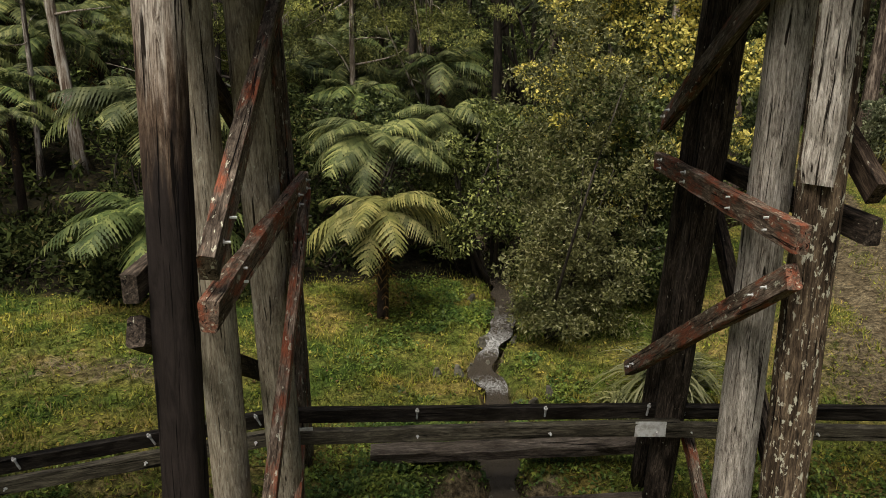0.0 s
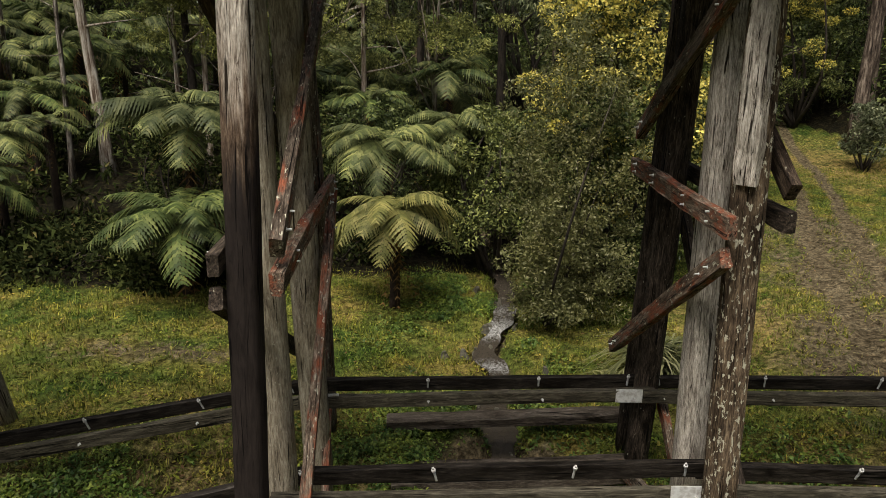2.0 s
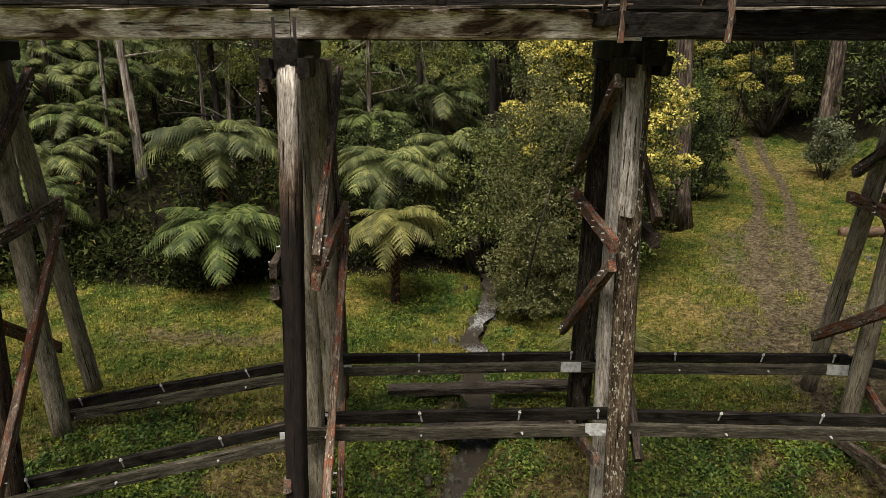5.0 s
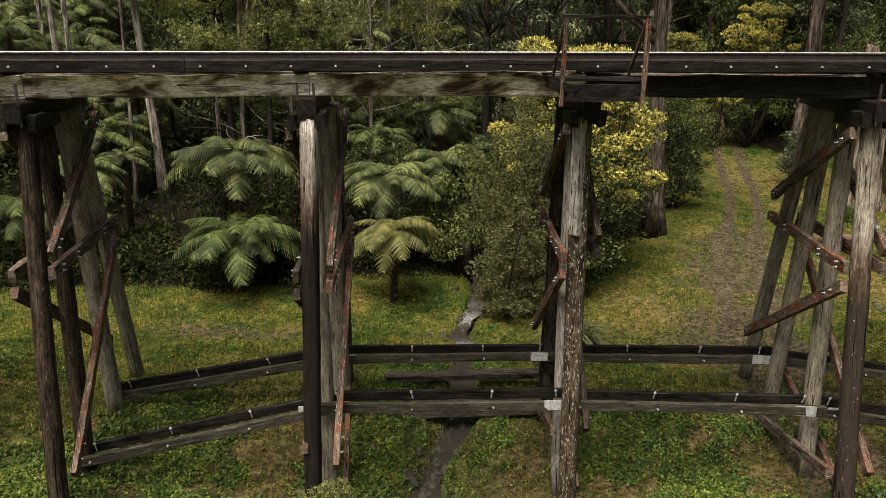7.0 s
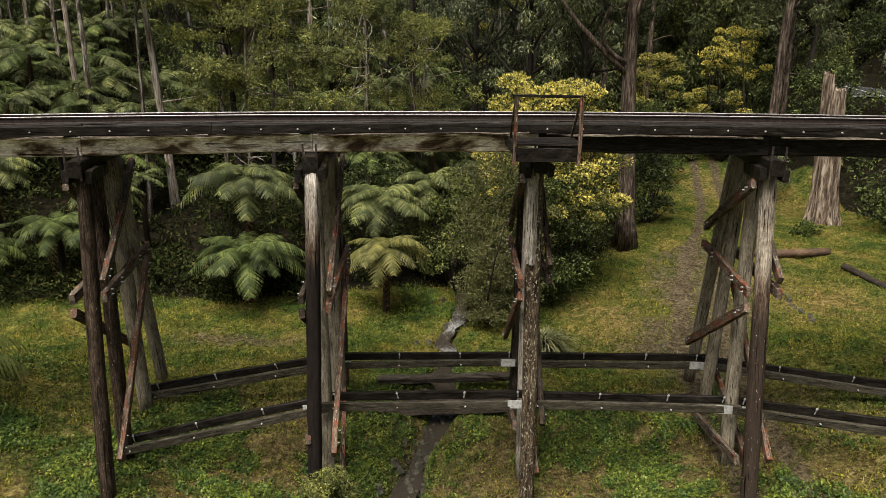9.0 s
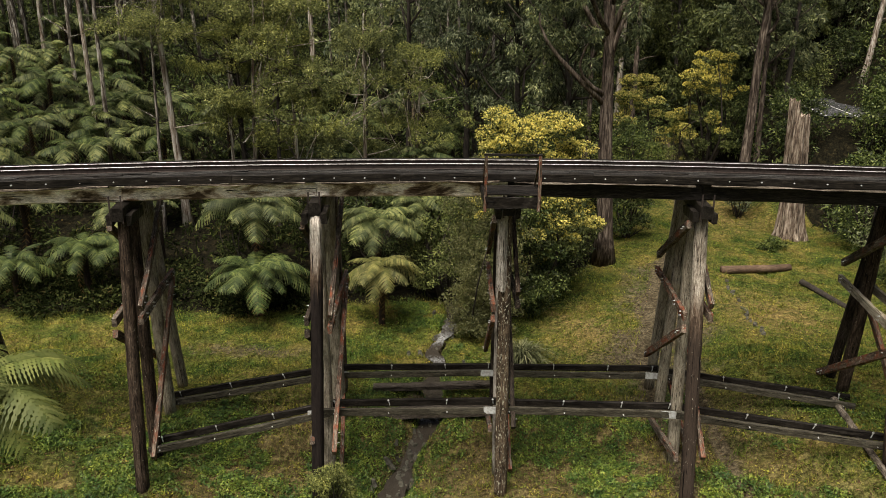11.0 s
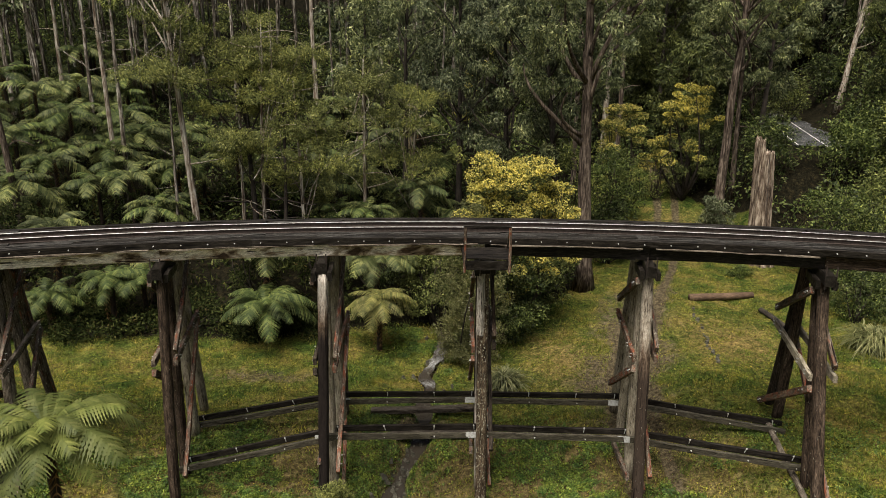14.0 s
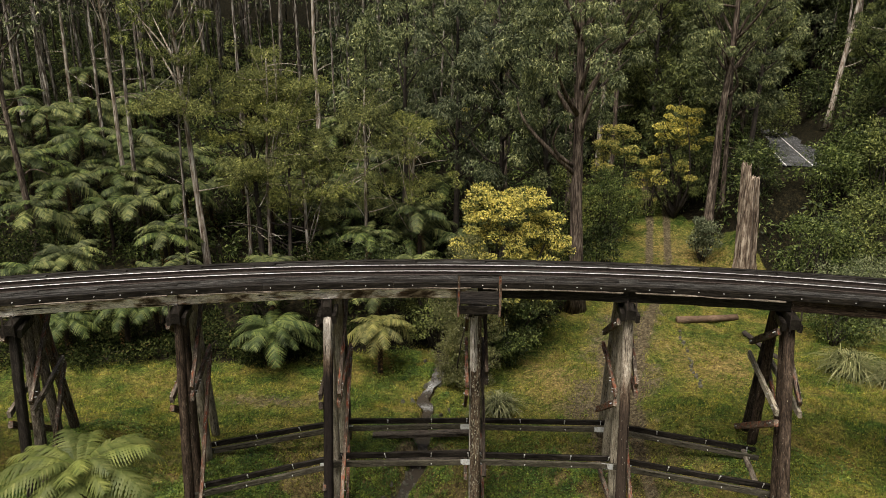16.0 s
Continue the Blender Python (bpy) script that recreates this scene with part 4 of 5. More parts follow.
def tree_fern(x, y, ztop, size, fronds=22, near=True, dead=5, seed=0, yellow=0, label="green tree fern with a spreading crown on a dark fibrous trunk", lean=(0, 0), flat=0.0):
    r = np.random.default_rng(seed + int(1000 + x * 13 + y * 7))
    z0 = lz(x, y) - 0.1
    th = thing("tree_fern", (x, y, z0), label, "tree fern", "tree ferns")
    h = max(0.3, ztop - z0)
    b = Build()
    pole(b, (-lean[0], -lean[1], 0), (0, 0, h), 0.17, 0.13, r, m=10, n=9, flute=0.12, bow=0.04)
    part("trunk", b.mesh("trunk", M_FIBRE, (0, 0, 0), True), th)
    fronds = int(fronds * (0.95 if near else 0.8))
    for i in range(fronds):
        inner = i / fronds
        src = {1: FROND_Y, 2: FROND_D, 3: FROND_N}.get(yellow, FROND if near else FROND_FAR)
        ob = part("frond", src[r.integers(len(src))], th)
        az = i * 137.5 + r.uniform(-14, 14)
        up = 44 * (inner - 0.32) + r.uniform(-9, 9) - flat
        sc = size * 1.12 * (1.0 - 0.36 * inner ** 2) * r.uniform(0.8, 1.12)
        ob.matrix_basis = pose(0, 0, h - 0.04 + 0.1 * inner, 0, 0, az) @ pose(0.05, 0, 0, r.uniform(-12, 12), -up, 0) @ Matrix.Diagonal((sc, sc, sc, 1))
    for i in range(dead):
        ob = part("dead_frond", DRY[r.integers(2)], th)
        sc = size * r.uniform(0.5, 0.8)
        ob.matrix_basis = pose(0, 0, h - 0.1, 0, r.uniform(18, 45), i * 360 / max(1, dead) + r.uniform(-25, 25)) @ Matrix.Diagonal((sc, sc, sc, 1))
    return th


def leaves(centres, radii, count, length, width, r, droop=0.5, flatten=0.8, shell=0.35, three=False):
    """Rhombic leaves scattered in clumps; count leaves a clump."""
    centres, radii = np.asarray(centres, float), np.asarray(radii, float)
    n = len(centres) * count
    c, rad = np.repeat(centres, count, 0), np.repeat(radii, count)
    d = r.normal(size=(n, 3))
    d /= np.linalg.norm(d, axis=1)[:, None]
    dist = rad * (shell + (1 - shell) * r.random(n)) ** 0.6
    p = c + d * dist[:, None] * np.array([1, 1, flatten])
    way = d * 0.7 + r.normal(size=(n, 3)) * 0.6 + np.array([0, 0, -droop])
    way /= np.linalg.norm(way, axis=1)[:, None]
    side = np.cross(way, r.normal(size=(n, 3)))
    side /= np.linalg.norm(side, axis=1)[:, None]
    ln, wd = length * r.uniform(0.6, 1.3, n)[:, None], width * r.uniform(0.7, 1.2, n)[:, None]
    if three:
        v = np.stack([p + side * wd * 0.5, p - side * wd * 0.5, p + way * ln], 1)
        return v.reshape(-1, 3), np.arange(n * 3).reshape(n, 3)
    v = np.stack([p, p + way * ln * 0.45 + side * wd * 0.5, p + way * ln, p + way * ln * 0.45 - side * wd * 0.5], 1)
    return v.reshape(-1, 3), np.arange(n * 4).reshape(n, 4)


def limbs(th, name, mat, base, tips, r, r0):
    """Bent limbs from points on a stem to the tips."""
    for p0, p1 in zip(base, tips):
        p0, p1 = np.asarray(p0), np.asarray(p1)
        n = 6
        t = np.linspace(0, 1, n)
        mid = r.normal(0, 0.1, 3) * np.linalg.norm(p1 - p0)
        pts = p0 + (p1 - p0) * t[:, None] + mid * (np.sin(t * np.pi))[:, None]
        side, u = frames(pts, (0.3, 0.5, 0.81))
        a = np.arange(6) * np.pi / 3
        rad = r0 * (1 - 0.8 * t) * min(1.0, 0.35 + 0.1 * np.linalg.norm(p1 - p0))
        b = Build().sweep(pts, np.stack([rad[:, None] * np.cos(a), rad[:, None] * np.sin(a)], -1), side, u)
        part(name, b.mesh(name, mat, (0, 0, 0), True), th)


def tree(x, y, h, rad, crown, bark_mat, leaf_mat, label, seed, spread=3.5, clumps=30, per=110, leaf=(0.22, 0.045), lean=(0, 0), droop=0.8, z=None, category="tree", clump_r=0.72, bare=0, name="gum_tree", group="trees of the forest", pads=0):
    """Tapered trunk, limbs and a crown of separate leaves; crown: (from, to) as parts of the height."""
    r = np.random.default_rng(seed)
    z0 = (lz(x, y) if z is None else z) - 0.15
    th = thing(name, (x, y, z0), label, category, group)
    b = Build()
    t = np.linspace(0, 1, 14)
    wob = np.cumsum(r.normal(0, 0.012 * h / 14 ** 0.5, (14, 2)), 0)
    pts = np.stack([lean[0] * t + wob[:, 0] * t, lean[1] * t + wob[:, 1] * t, h * t], -1)
    side, u = frames(pts, (0, 1, 0.05))
    a = np.arange(12) * np.pi / 6
    fl = 1 + 0.08 * np.sin(3 * a + r.uniform(0, 6)) + 0.06 * np.sin(5 * a + r.uniform(0, 6))
    rr = rad * (1 - 0.78 * t) * (1 + 0.55 * np.exp(-t * 30))
    b.sweep(pts, np.stack([rr[:, None] * fl * np.cos(a), rr[:, None] * fl * np.sin(a)], -1), side, u)
    part("trunk", b.mesh("trunk", bark_mat, (0, 0, 0), True), th)

    def stem(f):
        return np.stack([np.interp(f, t, pts[:, k]) for k in range(3)], -1)
    f = crown[0] + (crown[1] - crown[0]) * r.random(clumps) ** 0.8
    az = r.uniform(0, 2 * np.pi, clumps)
    prof = np.sin(np.pi * np.clip((f - crown[0]) / (crown[1] - crown[0]) * 0.85 + 0.12, 0, 1)) ** 0.7
    out = spread * prof * np.sqrt(r.uniform(0.15, 1, clumps))
    c = stem(f) + np.stack([out * np.cos(az), out * np.sin(az), r.normal(0, 0.3, clumps) + 0.12 * out], -1)
    if pads:
        home = c[r.permutation(clumps)[:pads]]
        own = r.integers(pads, size=clumps)
        c = home[own] + r.normal(0, 1, (clumps, 3)) * np.array([0.95, 0.95, 0.2]) - np.array([0, 0, 0.16]) * np.abs(r.normal(0, 1, (clumps, 1)))
    pick = r.permutation(clumps)[:min(clumps, 16)]
    limbs(th, "limb", bark_mat, stem(np.maximum(f[pick] - 0.06 - 0.03 * out[pick], crown[0] * 0.75)), c[pick], r, rad * 0.36)
    if bare:
        ff = r.uniform(crown[0] * 0.4, 0.95, bare)
        ba = r.uniform(0, 2 * np.pi, bare)
        bo = r.uniform(0.5, 1.0, bare) * spread
        limbs(th, "limb", bark_mat, stem(ff), stem(ff) + np.stack([bo * np.cos(ba), bo * np.sin(ba), bo * r.uniform(-0.1, 0.6, bare)], -1), r, rad * 0.45)
    if per:
        v, q = leaves(c, clump_r * r.uniform(0.6, 1.3, clumps), per, leaf[0], leaf[1], r, droop, three=True)
        part("crown", mesh_of("crown", v, [q], leaf_mat), th)
    return th


def bush(x, y, h, rad, leaf_mat, label, seed, clumps=18, per=120, leaf=(0.12, 0.05), stems=5, droop=0.1, z=None, category="shrub", name="shrub", group="", clump_r=None, bark_mat=None, extra=None, three=True, centres=None):
    r = np.random.default_rng(seed)
    z0 = (lz(x, y) if z is None else z) - 0.05
    th = thing(name, (x, y, z0), label, category, group)
    az, f = r.uniform(0, 2 * np.pi, clumps), r.random(clumps) ** 0.8
    prof = np.sin(np.pi * (0.15 + 0.75 * f)) ** 0.6
    out = rad * prof * np.sqrt(r.uniform(0.05, 1, clumps))
    c = np.stack([out * np.cos(az), out * np.sin(az), h * (0.1 + 0.86 * f)], -1)
    if centres is not None:
        c, clumps = np.asarray(centres, float), len(centres)
    st = r.permutation(clumps)[:min(clumps, 14)]
    limbs(th, "stem", bark_mat or M_DARKBARK, np.stack([r.normal(0, 0.12, len(st)), r.normal(0, 0.12, len(st)), np.zeros(len(st))], -1), c[st], r, 0.05 if centres is not None else 0.05 + 0.008 * h)
    cr = (clump_r or rad * 0.38) * r.uniform(0.6, 1.25, clumps)
    v, q = leaves(c, cr, per, leaf[0], leaf[1] * (1.25 if three else 1), r, droop, three=three)
    part("foliage", mesh_of("foliage", v, [q], leaf_mat), th)
    if extra:
        keep = np.argsort(0.6 * r.random(clumps) - c[:, 2] / h)[:int(clumps * extra[1])]
        v, q = leaves(c[keep] + np.array([0, 0, 0.22]), cr[keep] * 1.05, extra[2], extra[3][0], extra[3][1], r, 0.0, 0.5, 0.5)
        part("blossom", mesh_of("blossom", v, [q], extra[0]), th, "bright yellow wattle blossom")
    return th


# tree ferns by the clearing
tree_fern(-1.75, 18.9, 2.45, 2.3, 24, True, 9, 1, label="young tree fern with yellow-green fronds and a brown skirt", flat=4, yellow=1)
tree_fern(-8.2, 18.6, 2.1, 2.7, 32, True, 5, 2, label="low dark green tree fern at the clearing's edge", flat=-6, yellow=2)
tree_fern(-8.75, 21.3, 5.1, 2.9, 36, True, 4, 3, label="tall pale green tree fern with layered fronds")
tree_fern(-2.2, 23.0, 3.9, 2.8, 32, True, 4, 4, flat=5)
tree_fern(0.3, 25.2, 4.3, 2.4, 20, True, 3, 5)
tree_fern(-9.35, -1.5, 5.95, 2.7, 34, True, 4, 6, label="large light green tree fern seen from above", flat=0, yellow=3)
for k, (x, y, zt, sz, nf) in enumerate([(-16.9, 24, 4.0, 2.4, 20), (-15.9, 26.2, 4.4, 1.3, 12), (-18.7, 30, 5.1, 2.6, 18), (0.2, 34, 6.0, 2.8, 18), (-3.5, 31, 4.8, 2.5, 18), (-19, 36, 7.1, 3, 18), (-17.9, 38.5, 7.0, 3, 18), (-16.2, 21.2, 2.9, 2.3, 18), (-22.8, 24, 5.2, 2.6, 20), (-24, 21.5, 5.0, 2.4, 18), (-17.8, 20.5, 3.0, 2.4, 20), (-21.2, 19.6, 2.4, 2.2, 18)]):
    # three low ferns in shade carry it as a darker frond colour
    tree_fern(x, y, zt, sz, nf, k in (0, 1, 7, 8, 10, 11), 3, 30 + k, yellow=2 if k in (7, 10, 11) else 0)
for k, (x, y, zt, sz) in enumerate([(-35, 46, 12.5, 3.3), (-30, 42, 10.7, 3.2), (-28.7, 36, 7.6, 3.2), (-25, 38, 8.2, 3.2), (-32.7, 38, 9.5, 3.2), (2.3, 42, 6.8, 3), (0.4, 38, 4.7, 2.8), (-1, 36, 3.4, 2.7), (-4.8, 38, 6, 2.8), (3.6, 34, 3.7, 2.6), (-30.5, 55, 13, 3.4), (-37.3, 60, 15.5, 3.6), (-21.6, 45, 8.6, 3.2), (-6.2, 34, 4.2, 2.6), (-18.6, 31, 5.2, 2.8), (-27, 46, 10.4, 3.2), (-33, 50, 12.6, 3.4), (-24, 42, 9, 3.2), (-38, 42, 11, 3.4), (-40, 50, 13.5, 3.4), (-22, 34, 6.6, 3), (-34, 33, 8, 3), (-12, 36, 6.6, 3), (-16, 42, 8.4, 3.2), (-29, 31, 6.8, 3)]):
    tree_fern(x, y, max(zt, lz(x, y) + 2.2), sz, 15, False, 2, 60 + k)

rf = np.random.default_rng(77)
for k in range(64):
    x, y = (rf.uniform(-56, -24), rf.uniform(33, 70)) if k < 50 else (rf.uniform(-12, 3), rf.uniform(36, 56))
    x -= max(0, (y - 45) * 0.3) if k < 50 else 0
    tree_fern(x, y, lz(x, y) + rf.uniform(2.2, 4.4), rf.uniform(2.6, 3.5), 16, False, 2, 120 + k)

# shrubs by the creek
rs = np.random.default_rng(640)
tops = [(-1.35, -0.5, 5.2), (-0.9, 0.3, 7.4), (-0.3, -0.4, 8.9), (0.25, 0.5, 9.3), (0.8, -0.3, 8.2), (1.5, 0.2, 7.2), (2.0, -0.6, 5.4), (0.6, -1.3, 5.0), (-0.6, -1.5, 4.0), (-1.3, -1.3, 2.7), (1.3, -1.6, 3.2), (0.2, 0.9, 7.0)]
stem_c = []
for tx_, ty_, th_ in tops:
    for f in rs.uniform(0.10, 1.0, int(7 + 3.6 * th_)):
        o = rs.normal(0, 0.36 + 0.12 * th_ * (1 - f) * f, 3)
        stem_c.append((0.2 + (tx_ * 0.35 + tx_ * 0.75 * f) + o[0], ty_ * (0.35 + 0.65 * f) + o[1], max(0.15, th_ * f + 0.5 * o[2])))
bush(3.1, 18.1, 9.0, 2.15, M_SHRUB, "tall multi-stemmed shrub with small olive and silver leaves", 11, per=92, leaf=(0.125, 0.05), category="shrub", name="tall_shrub", clump_r=0.36, three=False, centres=stem_c)
bush(5.3, 20.5, 7.0, 2.4, M_BUSH, "dense dark green shrub behind the creek", 12, 70, 200, (0.17, 0.085), clump_r=0.8, three=False)
bush(1.9, 23.5, 6.6, 2.4, M_OLIVE, "olive green shrub over the creek", 13, 70, 200, (0.17, 0.08), clump_r=0.8, three=False)
WATTLES = [(6.2, 23.2, 10.2, 4.1, 180), (26.0, 50, 13.0, 3.2, 80), (20.0, 52, 10.8, 2.6, 50), (5.7, 46, 20, 3.0, 45), (23.4, 51, 7.6, 1.6, 24), (7.2, 24.4, 5.6, 1.7, 34)]
for k, (x, y, top, rad, n) in enumerate(WATTLES):
    bush(x, y, top - lz(x, y), rad, M_OLIVE, "wattle tree covered with yellow blossom", 21 + k, n, 120, (0.19, 0.08), name="wattle_tree", category="tree", group="flowering wattles", clump_r=0.6, extra=(M_WATTLE, (0.72, 0.5, 0.55, 0.5, 0.45, 0.4)[k], 210, (0.14, 0.09)))
SHRUBS = [(-2.35, 4.7, 1.75, 0.75, M_FEATHER, "small yellow-green sapling at a pier's foot", 46, 150, (0.06, 0.02)),
          (29.5, 24, 4.6, 3.0, M_SAGE, "grey-green bush on the rise", 46, 110, (0.14, 0.04)),
          (30.4, 30, 6.6, 3.0, M_BUSH, "rounded green bush on the rise", 44, 110, (0.16, 0.06)),
          (27.5, 21.5, 3.4, 2.2, M_BUSH, "dark bush beside the dry grass", 34, 110, (0.14, 0.05)),
          (36, 34, 6.0, 3.2, M_OLIVE, "green bush below the road", 40, 110, (0.18, 0.06)),
          (35.5, 40.5, 4.6, 2.6, M_BUSH, "dark green bush below the road", 36, 110, (0.18, 0.07)),
          (39, 43.5, 4.2, 2.6, M_BUSH, "dark green bush below the road", 36, 110, (0.18, 0.07)),
          (43.5, 45, 5, 2.6, M_OLIVE, "olive green bush below the road", 36, 110, (0.18, 0.07)),
          (50, 58, 5, 2.6, M_BUSH, "dark green bush beside the road", 36, 110, (0.2, 0.07)),
          (41.5, 41, 8, 3.4, M_OLIVE, "tall light green bush by the road", 46, 110, (0.2, 0.07)),
          (25.2, 39.5, 4.0, 1.5, M_SAGE, "pale green bush at a tree's foot", 24, 110, (0.14, 0.06)),
          (18.6, 47, 6.5, 2.4, M_BUSH, "green shrub beside the track", 36, 110, (0.16, 0.06)),
          (14.8, 34, 5.2, 1.9, M_BUSH, "dark green shrub beneath tall gums", 34, 110, (0.16, 0.06)),
          (9.2, 28, 4.6, 2.2, M_BUSH, "dark shrub at the wood's edge", 36, 120, (0.14, 0.05)),
          (30.5, 42, 5.5, 2.4, M_BUSH, "dark green shrub on the bank", 34, 100, (0.18, 0.06)),
          (28.5, 52, 7, 2.6, M_BUSH, "dark green shrub on the bank", 34, 100, (0.2, 0.07)),
          (51.5, 74, 5, 3.0, M_BUSH, "dark green shrub above the road", 34, 100, (0.22, 0.08)),
          (44.5, 70, 6, 2.6, M_OLIVE, "olive shrub beside the road", 34, 100, (0.22, 0.08)),
          (34.5, 27.5, 3.6, 2.6, M_SAGE, "grey-green bush on the rise", 36, 110, (0.14, 0.04)),
          (17, 44, 6, 2.2, M_BUSH, "green shrub beside the track", 34, 100, (0.18, 0.06)),
          (13, 41, 8, 2.6, M_OLIVE, "olive shrub in the wood", 34, 100, (0.2, 0.06)),
          (-10.5, 25.5, 4.6, 2.0, M_SHADED_LEAF, "shrub among the ferns with shade in its leaf colour", 40, 110, (0.14, 0.05)),
          (-6.5, 27.0, 5.0, 2.2, M_SHADED_LEAF, "shrub among the ferns with shade in its leaf colour", 40, 110, (0.14, 0.05)),
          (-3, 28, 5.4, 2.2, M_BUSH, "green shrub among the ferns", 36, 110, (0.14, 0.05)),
          (-27, 27, 5.5, 2.4, M_SHADED_LEAF, "shrub in fern gully with shade in its leaf colour", 30, 100, (0.15, 0.06)),
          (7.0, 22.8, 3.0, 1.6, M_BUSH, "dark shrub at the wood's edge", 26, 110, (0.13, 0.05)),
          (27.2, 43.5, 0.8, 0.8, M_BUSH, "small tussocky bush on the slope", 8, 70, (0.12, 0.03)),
          # low scrub added to fill the shade under the ferns, its leaves painted dark
          (-13.0, 20.8, 2.0, 1.5, M_SHADED_LEAF, "added low scrub painted dark for shade beneath tree ferns", 22, 90, (0.16, 0.06)),
          (-15.6, 19.8, 2.2, 1.6, M_SHADED_LEAF, "added low scrub painted dark for shade beneath tree ferns", 22, 90, (0.16, 0.06)),
          (-18.6, 19.2, 2.2, 1.6, M_SHADED_LEAF, "added low scrub painted dark for shade beneath tree ferns", 22, 90, (0.16, 0.06)),
          (-21.4, 21.5, 2.6, 1.8, M_SHADED_LEAF, "added low scrub painted dark for shade beneath tree ferns", 24, 90, (0.16, 0.06)),
          (-19.4, 24.0, 2.8, 1.8, M_SHADED_LEAF, "added low scrub painted dark for shade beneath tree ferns", 24, 90, (0.16, 0.06)),
          (-24.6, 19.5, 2.6, 1.8, M_SHADED_LEAF, "added low scrub painted dark for shade beneath tree ferns", 24, 90, (0.16, 0.06)),
          (-14.6, 23.6, 2.0, 1.5, M_SHADED_LEAF, "added low scrub painted dark for shade beneath tree ferns", 22, 90, (0.16, 0.06)),
          (-9.6, 20.2, 1.8, 1.3, M_SHADED_LEAF, "added low scrub painted dark for shade beneath tree ferns", 20, 90, (0.16, 0.06)),
          (-6.2, 20.6, 2.0, 1.5, M_SHADED_LEAF, "added low scrub painted dark for shade beneath tree ferns", 22, 90, (0.16, 0.06)),
          (-4.0, 22.4, 2.2, 1.6, M_SHADED_LEAF, "added low scrub painted dark for shade beneath tree ferns", 22, 90, (0.16, 0.06)),
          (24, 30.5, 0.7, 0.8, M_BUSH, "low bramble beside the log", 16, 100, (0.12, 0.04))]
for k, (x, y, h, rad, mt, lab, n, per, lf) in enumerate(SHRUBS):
    if mt is M_SHADED_LEAF and h < 3:
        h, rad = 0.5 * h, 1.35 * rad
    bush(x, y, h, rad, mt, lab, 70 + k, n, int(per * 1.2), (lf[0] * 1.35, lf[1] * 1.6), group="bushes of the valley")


def tussock(x, y, rad, h, blades, seed, label):
    r = np.random.default_rng(seed)
    th = thing("flax_tussock", (x, y, lz(x, y) - 0.03), label, "flax plant", "flax tussocks")
    n, m = blades, 7
    az, el = r.uniform(0, 2 * np.pi, n), r.uniform(0.85, 1.52, n)
    ln = h * r.uniform(0.75, 1.35, n)
    t = np.linspace(0, 1, m)
    d = np.stack([np.cos(az), np.sin(az)], -1)
    hor = np.cos(el)[:, None] * t * ln[:, None] + 0.25 * ln[:, None] * t ** 3
    ver = np.sin(el)[:, None] * t * ln[:, None] - 0.75 * ln[:, None] * t ** 2.6
    o = r.normal(0, rad * 0.16, (n, 2))
    p = np.stack([o[:, :1] + d[:, :1] * hor, o[:, 1:] + d[:, 1:] * hor, np.maximum(ver, 0.02)], -1)
    w = (0.032 * (1 - t ** 3))[None, :, None] * np.stack([-d[:, 1], d[:, 0], np.zeros(n)], -1)[:, None]
    v = np.concatenate([p + w, p - w], 1).reshape(-1, 3)
    k = np.arange(n)[:, None] * 2 * m + np.arange(m - 1)
    q = np.stack([k, k + 1, k + 1 + m, k + m], -1).reshape(-1, 4)
    part("foliage", mesh_of("foliage", v, [q], M_FLAX), th)


tussock(5.2, 14.4, 1.2, 2.0, 340, 1, "dense arching flax tussock by the creek")
tussock(26.0, 17.0, 2.2, 2.6, 620, 2, "big pale arching flax clump on the rise")
tussock(27.8, 15.6, 1.8, 2.2, 480, 3, "big pale arching flax clump on the rise")
tussock(3.9, 13.7, 0.6, 0.9, 120, 4, "dry arching tussock on the creek bank")

